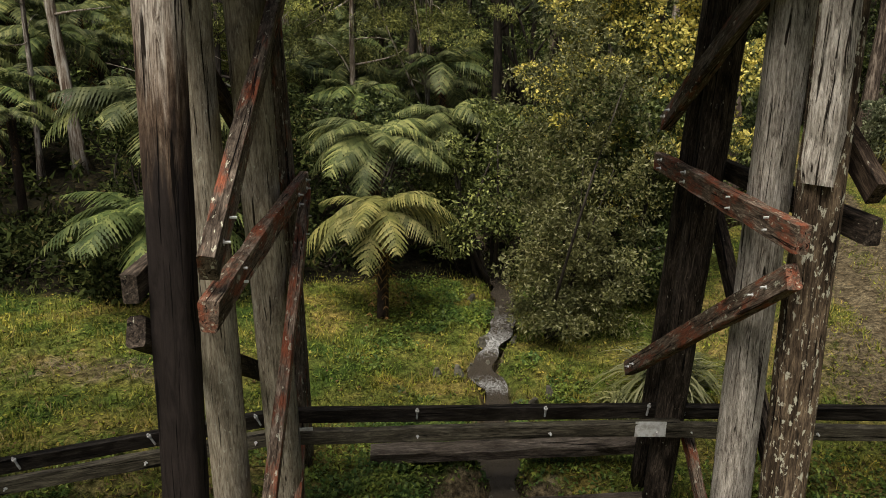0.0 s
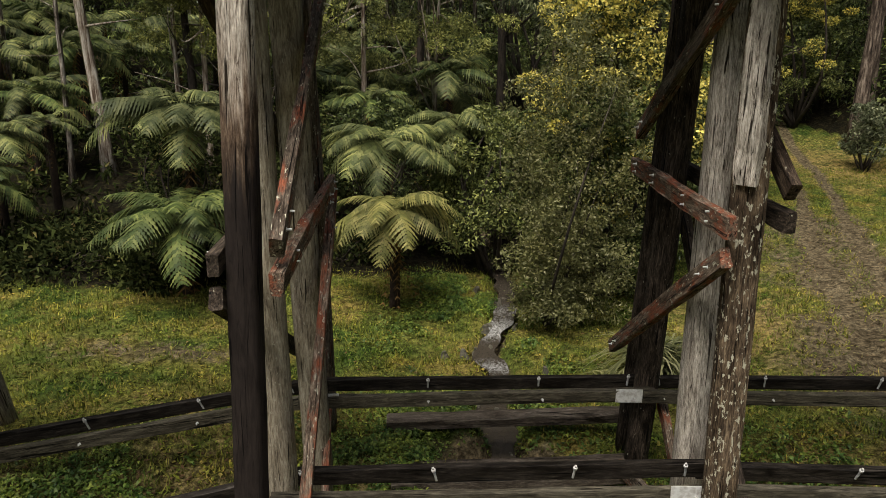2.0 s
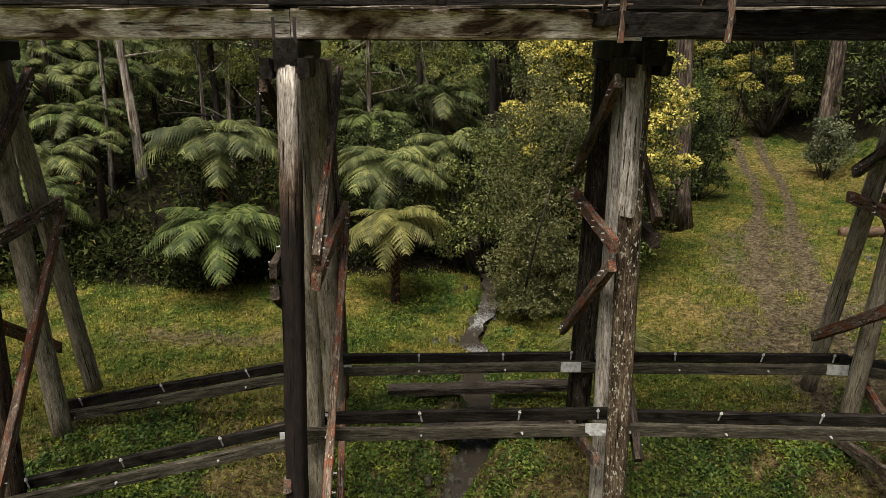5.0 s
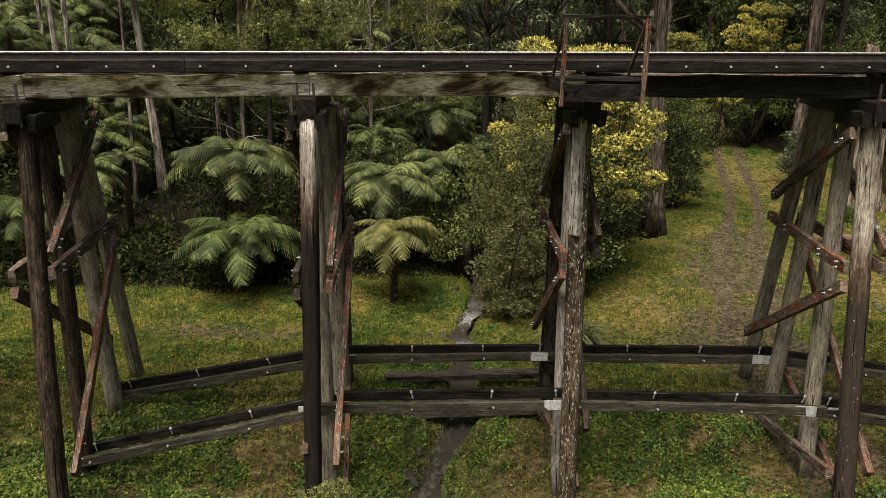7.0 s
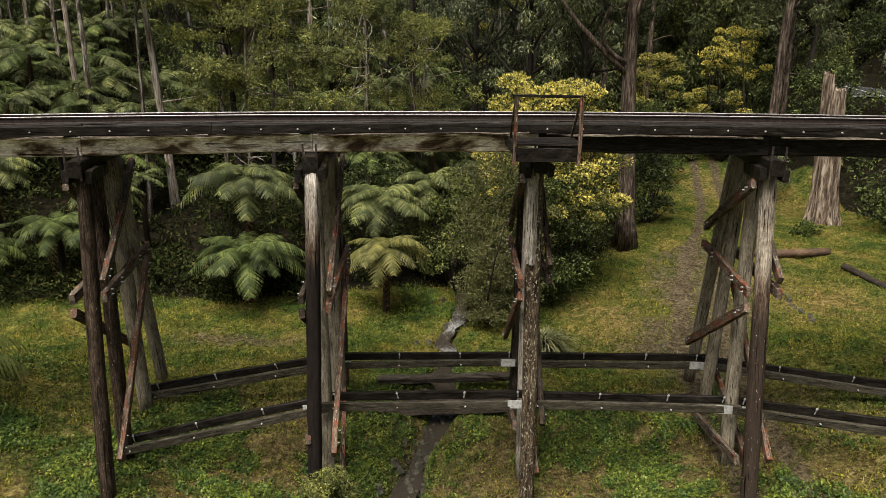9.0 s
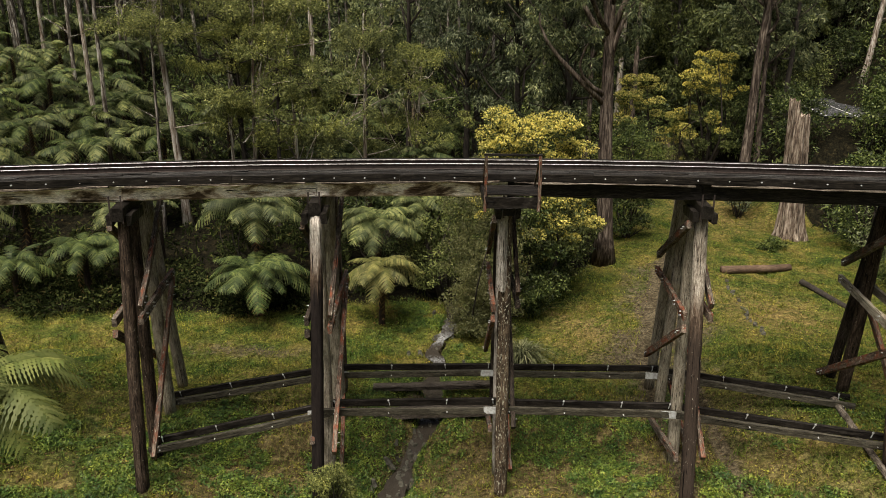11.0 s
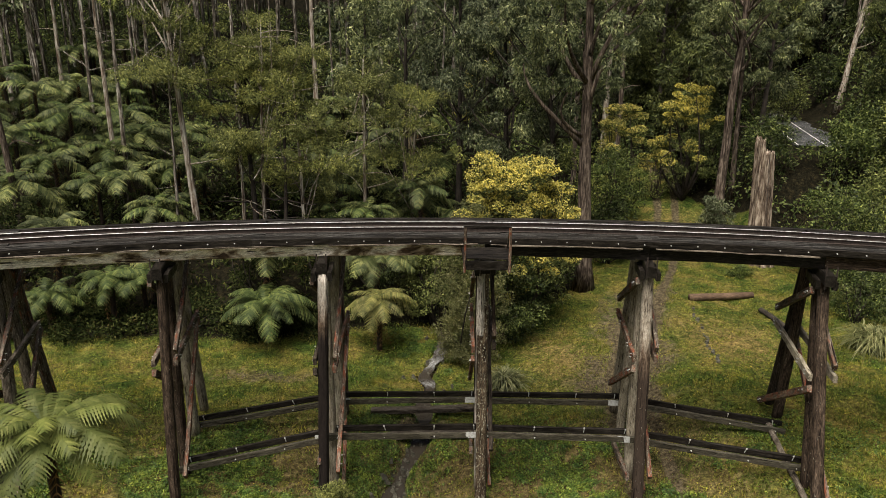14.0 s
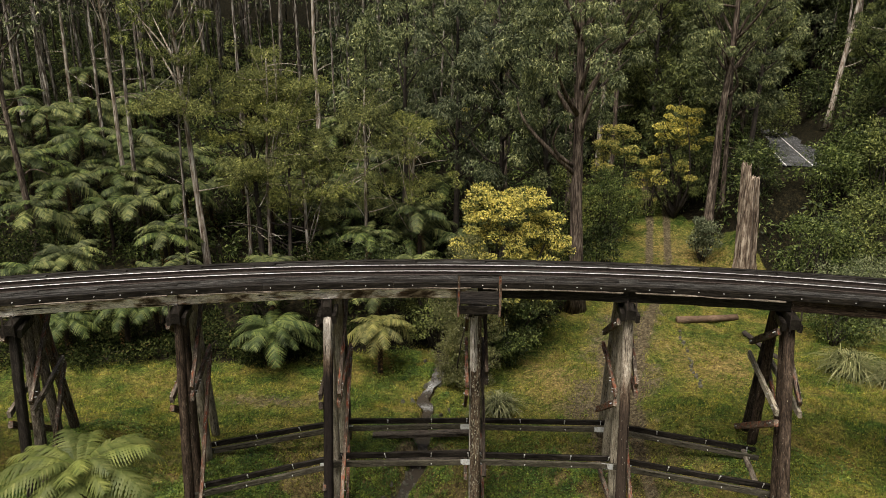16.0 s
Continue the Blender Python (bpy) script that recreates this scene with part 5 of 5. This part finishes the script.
# tall trees: (x, y, height, radius, crown from, to, bark, leaves, spread, clumps, lean)
GUMS = [
    (-16.1, 31.5, 24, 0.42, 0.62, 1.0, M_PALEBARK, M_OLIVE, 3.6, 26, (-1.3, 0), "pale leaning gum tree with peeling bark"),
    (-24.9, 38.5, 27, 0.34, 0.68, 1.0, M_PALEBARK, M_GUM, 3.0, 20, (-0.6, 0), "slender pale gum tree among the ferns"),
    (-23.6, 37.2, 28, 0.30, 0.70, 1.0, M_FARBARK, M_GUM, 3.0, 20, (0.3, 0), "slender brown gum tree among the ferns"),
    (-28.6, 30.6, 26, 0.42, 0.66, 1.0, M_GUMBARK, M_GUM, 3.2, 22, (-1.4, 0), "rough-barked leaning gum tree"),
    (-12.4, 33.6, 15, 0.36, 0.45, 1.0, M_DARKBARK, M_FEATHER, 4.0, 80, (-0.3, 0), "dark-trunked tree with olive crown"),
    (-9.6, 30.5, 13.5, 0.22, 0.45, 1.0, M_DARKBARK, M_FEATHER, 3.4, 70, (0.5, 0), "slender blackwood with olive crown"),
    (-4.3, 36.8, 19, 0.22, 0.45, 1.0, M_DARKBARK, M_GUM, 3.2, 30, (0.2, 0), "thin dark tree with spreading limbs"),
    (12.1, 28.6, 26, 0.66, 0.48, 1.0, M_GUMBARK, M_GUM, 5.2, 60, (-1.2, 0), "tall stringybark gum with drooping leaves"),
    (11.2, 33.6, 21, 0.36, 0.42, 1.0, M_DARKBARK, M_GUM, 4.8, 50, (-2.4, 0), "leaning dark-barked gum tree"),
    (7.2, 36.5, 20, 0.36, 0.40, 1.0, M_DARKBARK, M_GUM, 5.2, 66, (-0.6, 0), "broad gum tree with heavy drooping crown"),
    (3.2, 39, 21, 0.34, 0.42, 1.0, M_DARKBARK, M_GUM, 5.0, 60, (0.4, 0), "broad gum tree with heavy drooping crown"),
    (-1.5, 44, 22, 0.3, 0.45, 1.0, M_DARKBARK, M_GUM, 4.6, 46, (0.5, 0), "gum tree with hanging foliage"),
    (27.4, 44.7, 30, 0.55, 0.55, 1.0, M_GUMBARK, M_GUM, 4.6, 44, (0.2, 0), "tall rough-barked gum tree beside the track"),
    (29.5, 47, 22, 0.3, 0.5, 1.0, M_GUMBARK, M_GUM, 4.2, 36, (-0.8, 0), "thin forked gum tree beside the track"),
    (20.3, 62, 30, 0.42, 0.55, 1.0, M_PALEBARK, M_GUM, 4.4, 34, (0, 0), "tall pale-stemmed gum tree"),
    (21.4, 60, 28, 0.4, 0.55, 1.0, M_GUMBARK, M_GUM, 4.4, 34, (0.3, 0), "tall brown-stemmed gum tree"),
    (48.7, 66, 26, 0.42, 0.7, 1.0, M_PALEBARK, M_GUM, 4.0, 14, (2.6, 0), "pale leaning gum with bare branches"),
    (55, 74, 22, 0.36, 0.75, 1.0, M_PALEBARK, M_GUM, 3.6, 10, (0.6, 0), "bare pale broken-topped tree"),
    (45.5, 50, 16, 0.35, 0.35, 1.0, M_DARKBARK, M_OLIVE, 4.6, 46, (0, 0), "green tree by the road bank"),
    (35, 55, 18, 0.32, 0.45, 1.0, M_DARKBARK, M_GUM, 4.2, 36, (0.8, 0), "dark-stemmed tree by the road"),
    (-11.1, 55, 30, 0.4, 0.6, 1.0, M_PALEBARK, M_GUM, 4.0, 26, (-0.6, 0), "tall straight white-trunked gum tree"),
    (-19.6, 56, 29, 0.3, 0.62, 1.0, M_FARBARK, M_GUM, 3.6, 24, (0, 0), "slender gum tree on the slope"),
    (-31, 48, 28, 0.3, 0.66, 1.0, M_FARBARK, M_GUM, 3.2, 20, (0.6, 0), "slender gum tree on fern slope"),
    (-38.7, 58, 30, 0.34, 0.62, 1.0, M_PALEBARK, M_GUM, 3.4, 22, (0.4, 0), "pale gum trunk on fern slope"),
    (-42.4, 55, 29, 0.34, 0.62, 1.0, M_FARBARK, M_GUM, 3.4, 22, (-0.5, 0), "gum trunk on fern slope"),
    (14.5, 48, 24, 0.34, 0.5, 1.0, M_GUMBARK, M_GUM, 4.6, 40, (0, 0), "gum tree with drooping foliage"),
    (8.5, 52, 26, 0.36, 0.45, 1.0, M_GUMBARK, M_GUM, 5.0, 44, (0, 0), "gum tree with drooping foliage"),
    (33, 62, 26, 0.36, 0.45, 1.0, M_DARKBARK, M_GUM, 4.8, 40, (0, 0), "dark gum tree beyond the track"),
    (27.5, 66, 24, 0.3, 0.4, 1.0, M_DARKBARK, M_OLIVE, 4.6, 40, (0, 0), "dark tree at the track's end"),
    (-11.4, 32.0, 17, 0.24, 0.30, 1.0, M_PALEBARK, M_FEATHER, 4.2, 150, (0.3, 0), "bushy olive wattle with pale twisted limbs"),
    (-8.2, 31.5, 13, 0.20, 0.22, 1.0, M_PALEBARK, M_FEATHER, 3.0, 110, (-0.4, 0), "bushy olive wattle with pale twisted limbs"),
    (-13.6, 34.5, 15, 0.22, 0.35, 1.0, M_PALEBARK, M_FEATHER, 3.4, 110, (0.3, 0), "bushy olive wattle with pale twisted limbs"),
    (-4.0, 33.0, 14.6, 0.20, 0.32, 1.0, M_PALEBARK, M_FEATHER, 3.2, 110, (0.3, 0), "bushy olive wattle with pale twisted limbs"),
    (-0.6, 35.5, 13, 0.18, 0.30, 1.0, M_PALEBARK, M_FEATHER, 2.8, 90, (0.3, 0), "bushy olive wattle with pale twisted limbs"),
    (-17.3, 30.2, 18, 0.20, 0.72, 1.0, M_FARBARK, M_FEATHER, 2.3, 70, (0.8, 0), "small-crowned wattle beside the pale gum"),
]
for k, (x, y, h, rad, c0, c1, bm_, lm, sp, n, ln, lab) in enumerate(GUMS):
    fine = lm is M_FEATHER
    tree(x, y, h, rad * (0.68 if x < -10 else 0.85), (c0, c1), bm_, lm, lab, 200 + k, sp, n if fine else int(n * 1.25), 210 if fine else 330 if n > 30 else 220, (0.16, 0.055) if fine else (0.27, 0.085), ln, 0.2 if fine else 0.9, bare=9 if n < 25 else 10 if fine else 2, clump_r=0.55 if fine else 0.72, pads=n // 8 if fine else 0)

# woods round and above the road
RISE = [(44, 99, 26), (51, 105, 27), (58, 101, 24), (64, 97, 26), (38, 101, 28), (33, 92, 27), (71, 92, 25), (46, 112, 28), (58, 77, 22), (62, 84, 24), (67, 81, 22), (61, 70, 20), (66, 90, 24), (36, 69, 22), (33, 75, 24), (37.5, 79, 24), (30, 81, 26), (35, 87, 26), (41, 90, 25), (26, 85, 27), (29, 93, 28), (55, 60, 17), (59, 64, 18), (49, 50, 13), (53, 54, 15), (50, 95, 20), (57, 96, 21), (46, 89, 20), (42, 83, 18), (29, 60, 11), (33.5, 64, 13), (30, 70, 15), (37, 73, 14), (40, 77, 15), (24.5, 73, 16), (21, 68, 15), (16, 64, 16), (36.5, 61, 10), (60, 95, 22), (63, 77, 20), (69, 86, 22), (54.5, 92, 20), (58, 90, 19), (53, 98, 22), (51, 90, 18), (60, 88, 20)]
rt = np.random.default_rng(88)
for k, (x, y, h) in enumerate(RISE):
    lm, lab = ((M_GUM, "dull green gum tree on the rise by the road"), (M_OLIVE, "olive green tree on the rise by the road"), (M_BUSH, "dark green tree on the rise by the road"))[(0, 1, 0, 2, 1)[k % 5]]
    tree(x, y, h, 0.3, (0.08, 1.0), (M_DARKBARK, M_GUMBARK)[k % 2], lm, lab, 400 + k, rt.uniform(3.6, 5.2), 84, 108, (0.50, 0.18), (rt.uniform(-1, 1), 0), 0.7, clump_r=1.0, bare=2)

# broken stump, logs and stones
def stump(x, y, h, rad, seed):
    r = np.random.default_rng(seed)
    th = thing("dead_stump", (x, y, lz(x, y) - 0.1), "tall broken dead tree stump of splintered reddish wood", "tree stump")
    m, n = 44, 18
    a = np.arange(m) * 2 * np.pi / m
    t = np.linspace(0, 1, n)
    rr = rad * (1 - 0.16 * t) * (1 + 0.55 * np.exp(-t * 9))
    ridge = 1 + 0.12 * np.sin(3 * a + 1) + 0.11 * np.sin(7 * a) + 0.06 * r.normal(size=m)
    top = h * (0.95 - 0.045 * np.sign(np.sin(a + 2.0)) + 0.012 * r.normal(size=m))
    v = np.stack([rr[:, None] * ridge * np.cos(a) * (1 + 0.03 * r.normal(size=(n, m))), rr[:, None] * ridge * np.sin(a), t[:, None] * top[None]], -1).reshape(-1, 3)
    v[:, 0] -= 0.6 * (v[:, 2] / h)
    i = np.arange(n - 1)[:, None] * m + np.arange(m)
    j = np.arange(n - 1)[:, None] * m + (np.arange(m) + 1) % m
    q = np.stack([i, j, j + m, i + m], -1).reshape(-1, 4)
    c = len(v)
    v = np.concatenate([v, [[-0.5, 0, h * 0.86]]])
    e = (n - 1) * m + np.arange(m)
    tr = np.stack([e, (n - 1) * m + (np.arange(m) + 1) % m, np.full(m, c)], -1)
    part("trunk", mesh_of("trunk", v, [q, tr], M_STUMP), th)


stump(26.5, 33.4, 9.9, 0.80, 5)


def log(p0, p1, rad, label, seed, mat=None):
    r = np.random.default_rng(seed)
    a, b_ = np.array([*p0, lz(*p0) + rad * 0.75]), np.array([*p1, lz(*p1) + rad * 0.75])
    th = thing("fallen_log", tuple(a), label, "log", "fallen logs")
    b = Build()
    pole(b, a, b_, rad, rad * 0.85, r, m=14, n=10, flute=0.06, bow=0.06)
    part("trunk", b.mesh("trunk", mat or M_LOG, a, True), th)


log((18.4, 25.0), (22.9, 25.7), 0.25, "fallen reddish-brown log lying across dry grass", 1)
log((22.2, 22.9), (23.0, 18.9), 0.17, "dark mossy log on the grass", 2, M_DARKBARK)
log((16.0, 7.7), (14.9, 2.3), 0.13, "squared timber sill on the ground at a pier's foot", 3, M_GREY)
for k in range(22):
    t = k / 21
    x, y = 18.1 - 1.5 * t + rng.normal(0, 0.08), 23.4 - 8.6 * t
    rad = rng.uniform(0.06, 0.15)
    b = Build()
    pole(b, (0, 0, -0.1), (0, 0, rad), rad * 1.2, rad * 0.6, rng, m=7, n=4, flute=0.15, bow=0.02)
    st = new("edging_stone", b.mesh("edging_stone", M_STONE, (0, 0, 0), False))
    st.location = (x, y, lz(x, y))
    tagged(st, "mossy half-buried edging stone in the grass", "stone", "stones edging the old path")
# boulder-strewn creek bed
for k in range(84):
    y = rng.uniform(4, 22) if k < 40 else rng.uniform(5.5, 10.4)
    x = float(creek_x(y)) + rng.normal(0, 0.6 if k < 40 else 0.3)
    rad = rng.uniform(0.06, 0.14) if k < 40 else rng.uniform(0.05, 0.17)
    b = Build()
    pole(b, (0, 0, -0.15), (0, 0, rad * 0.8), rad * 1.3, rad * 0.5, rng, m=7, n=4, flute=0.2, bow=0.03)
    st = new("creek_stone", b.mesh("creek_stone", M_STONE, (0, 0, 0), False))
    st.location = (x, y, max(lz(x, y) + 0.1, float(np.interp(y, cy, wl)) - 0.03))
    tagged(st, "wet dark stone in the creek bed", "stone", "stones in the creek")


# road on the far rise
def road():
    yy = np.linspace(47, 85, 40)
    p = np.stack([np.interp(yy, ROAD_Y, ROAD_X), yy], -1)
    z = np.full(40, 7.42)
    d = np.gradient(p, axis=0)
    d /= np.linalg.norm(d, axis=1)[:, None]
    nrm = np.stack([d[:, 1], -d[:, 0]], -1)

    def strip(name, o0, o1, dz, mat):
        v = np.concatenate([np.c_[p + nrm * o0, z + dz], np.c_[p + nrm * o1, z + dz], np.c_[p + nrm * o1, z + dz - 1.2], np.c_[p + nrm * o0, z + dz - 1.2]])
        k = np.arange(39)
        q = np.concatenate([np.stack([k + a, k + 1 + a, k + 1 + b, k + b], -1) for a, b in ((0, 40), (40, 80), (80, 120), (120, 0))])
        return mesh_of(name, v, [q], mat)
    rd = tagged(new("road", strip("road", -2.8, 2.8, 0, M_ROAD)), "wet grey asphalt road on the far rise", "road", kind="structure")
    for o in (-2.5, 0.0):
        tagged(new("road_line", strip("road_line", o - 0.07, o + 0.07, 0.006, M_LINE)), "white painted road line", "road marking", kind="structure")


road()


# far woods, undergrowth, grass: what nobody could count
def stuff(name, v, faces, mat, label, category):
    return tagged(new(name, mesh_of(name, v, faces, mat)), label, category, kind="stuff")


r = np.random.default_rng(901)
fb = Build()
cs = []
for k in range(480):
    x, y = r.uniform(-90, 115), 56 + 74 * r.random() ** 1.2
    if 18 < x < 34 and y < 74 or abs(x - np.interp(y, ROAD_Y, ROAD_X)) < 5 and y < 95 or x > 30 and y < 66:
        continue
    z0, h = lz(x, y), r.uniform(20, 34)
    le = r.normal(0, 0.8, 2)
    t = np.linspace(0, 1, 5)
    pts = np.stack([x + le[0] * t, y + le[1] * t, z0 + h * t], -1)
    side, u = frames(pts, (0, 1, 0.05))
    a = np.arange(6) * np.pi / 3
    rr = r.uniform(0.10, 0.30) * (1 - 0.7 * t)
    fb.sweep(pts, np.stack([rr[:, None] * np.cos(a), rr[:, None] * np.sin(a)], -1), side, u)
    for j in range(10 if x < -14 else 16):
        f = r.uniform(0.5 if x < -14 else 0.06, 1.02)
        cs.append((x + le[0] * f + r.normal(0, 1.7), y + r.normal(0, 1.7), z0 + h * f))
tagged(new("far_trunks", fb.mesh("far_trunks", M_FARBARK, (0, 0, 0), True)), "far slender pale gum trunks on the hillside", "woods", kind="stuff")
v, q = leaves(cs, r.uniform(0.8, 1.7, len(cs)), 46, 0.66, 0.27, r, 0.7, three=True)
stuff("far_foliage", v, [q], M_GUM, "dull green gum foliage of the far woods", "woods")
# undergrowth on the wooded slopes
n = 9600
x, y = r.uniform(-60, 82, n), 20 + 80 * r.random(n) ** 1.2
sight = (x - 1) / (y + 18)
on_road = (np.abs(x - np.interp(y, ROAD_Y, ROAD_X)) < 4.4) & (y > 40) & (y < 86)
keep = (masks(x, y)[2] > 0.75) & ((y > 28) | (x > 4) | (r.random(n) < 0.3)) & ~on_road
x, y, sight = x[keep], y[keep], sight[keep]
open_view = (sight > 0.44) & (sight < 0.60) & (y < 80) & (x < np.interp(y, ROAD_Y, ROAD_X) + 4)
tall = np.where((x > 14) & ~open_view & (y > 44), 3.6, np.where(open_view, 1.0, 1.3))
cc = np.stack([x, y, land(x, y) + r.uniform(0.0, 1, len(x)) * tall], -1)
# the nearer wooded ground takes the leaf colour with shade painted in
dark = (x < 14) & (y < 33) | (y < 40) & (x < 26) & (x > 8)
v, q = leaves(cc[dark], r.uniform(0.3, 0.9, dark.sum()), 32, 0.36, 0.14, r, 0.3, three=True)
stuff("undergrowth", v, [q], M_SHADED_LEAF, "low undergrowth beneath the trees, darkened for shade", "undergrowth")
v, q = leaves(cc[~dark], r.uniform(0.5, 1.3, (~dark).sum()), 30, 0.46, 0.19, r, 0.3, three=True)
stuff("hillside_scrub", v, [q], M_BUSH, "green leafy scrub on the far hillside", "scrub")


def blades(n, xr, yr, weight, length, width, mat, name, label, category, r):
    x, y = r.uniform(*xr, n), r.uniform(*yr, n)
    keep = r.random(n) < weight(x, y)
    x, y = x[keep], y[keep]
    n = len(x)
    z = land(x, y)
    az, tilt = r.uniform(0, 2 * np.pi, n), r.uniform(0.2, 1.35, n)
    ln = length * r.uniform(0.5, 1.4, n) * (0.4 + 2.0 * value_noise(x, y, 0.27, 77) * value_noise(x, y, 0.8, 78))
    d = np.stack([np.cos(az) * np.sin(tilt), np.sin(az) * np.sin(tilt), np.cos(tilt)], -1)
    sd = np.stack([-np.sin(az), np.cos(az), np.zeros(n)], -1) * (width * r.uniform(0.6, 1.3, n))[:, None]
    p = np.stack([x, y, z - 0.01], -1)
    tip = p + d * ln[:, None]
    v = np.stack([p - sd, p + sd, tip], 1).reshape(-1, 3)
    return stuff(name, v, [np.arange(3 * n).reshape(n, 3)], mat, label, category)


def cover_w(x, y):
    """Creeper grows thick in patches under the bridge and along the banks."""
    d, s, w = masks(x, y)
    p = patchy(x, y, 11)
    a = under(x, y) * smooth01((p - 0.46) / 0.16)
    b = np.exp(-((x - creek_x(y) + 0.6) / 2.2) ** 4) * (y < 25) * smooth01((p - 0.30 - 0.12 * smooth01((y - 12) / 2)) / 0.15)
    pit = np.exp(-((x - 1) / 1.5) ** 4 - ((y - 10.75) / 0.6) ** 4)
    return np.clip(a + b, 0, 1) * (1 - 0.8 * d) * (1 - w) * (1 - pit)


def clear(x, y):
    d, s, w = masks(x, y)
    near = 1 / (1 + np.maximum(0, y - 8) / 14) * (1 - np.exp(-((x - 1) / 1.5) ** 4 - ((y - 10.75) / 0.6) ** 4))
    return (1 - d) * (1 - w) * near * (1 - 0.85 * cover_w(x, y)) * (1 - 0.3 * under(x, y)) * (0.35 + 0.65 * smooth01((patchy(x, y, 21) - 0.30) / 0.2))


blades(640000, (-22, 30), (0, 40), clear, 0.17, 0.017, M_GRASS, "grass", "short rough green and yellowish grass", "grass", r)
blades(120000, (-22, 30), (0, 40), lambda x, y: clear(x, y) * np.clip(masks(x, y)[1] * 2.2, 0.06, 1), 0.2, 0.013, M_STRAW, "dry_grass", "dry straw-coloured grass", "grass", r)


n = 1000000
x, y = r.uniform(-18, 22, n), r.uniform(-2, 26, n)
keep = r.random(n) < cover_w(x, y)
x, y = x[keep], y[keep]
n = len(x)
p = np.stack([x, y, land(x, y) + r.uniform(0.01, 0.07, n) + 0.20 * r.random(n) * value_noise(x, y, 0.33, 79) * smooth01((patchy(x, y, 11) - 0.4) / 0.2)], -1)
az = r.uniform(0, 2 * np.pi, n)
sz = r.uniform(0.024, 0.052, n)[:, None]
f = np.stack([np.cos(az), np.sin(az), r.normal(0, 0.5, n)], -1) * sz
g = np.stack([-np.sin(az), np.cos(az), r.normal(0, 0.5, n)], -1) * sz * 0.75
v = np.stack([p - f + g, p - f - g, p + f], 1).reshape(-1, 3)
stuff("creeper", v, [np.arange(3 * n).reshape(n, 3)], M_COVER, "low glossy green creeper covering the banks", "ground cover")
n = 170000
x, y = r.uniform(-22, 30, n), r.uniform(2, 34, n)
keep = r.random(n) < clear(x, y) * (0.55 + 0.45 * np.sin(x * 2.7 + np.sin(y * 1.9)) * np.sin(y * 3.1))
x, y = x[keep], y[keep]
n = len(x)
p = np.stack([x, y, land(x, y) + r.uniform(0.01, 0.08, n)], -1)
az = r.uniform(0, 2 * np.pi, n)
sz = r.uniform(0.025, 0.06, n)[:, None]
f = np.stack([np.cos(az), np.sin(az), r.normal(0, 0.4, n)], -1) * sz
g = np.stack([-np.sin(az), np.cos(az), r.normal(0, 0.4, n)], -1) * sz * 0.6
stuff("meadow_weeds", np.stack([p - f, p + g, p + f, p - g], 1).reshape(-1, 3), [np.arange(4 * n).reshape(n, 4)], M_GRASS, "small weeds and clover leaves in the grass", "grass")
n = 60000
x, y = r.uniform(-24, 30, n), r.uniform(1, 34, n)
keep = r.random(n) < np.clip(0.10 * (1 - masks(x, y)[2]) + 0.9 * under(x, y) * (1 - cover_w(x, y)), 0, 1)
p = np.stack([x, y, land(x, y) + 0.02], -1)[keep]
n = len(p)
az = r.uniform(0, 2 * np.pi, n)
f = np.stack([np.cos(az), np.sin(az), r.normal(0, 0.2, n)], -1) * 0.06
g = np.stack([-np.sin(az), np.cos(az), r.normal(0, 0.2, n)], -1) * 0.025
stuff("leaf_litter", np.stack([p - f, p + g, p + f, p - g], 1).reshape(-1, 3), [np.arange(4 * n).reshape(n, 4)], M_LITTER, "brown fallen leaves and twigs", "litter")
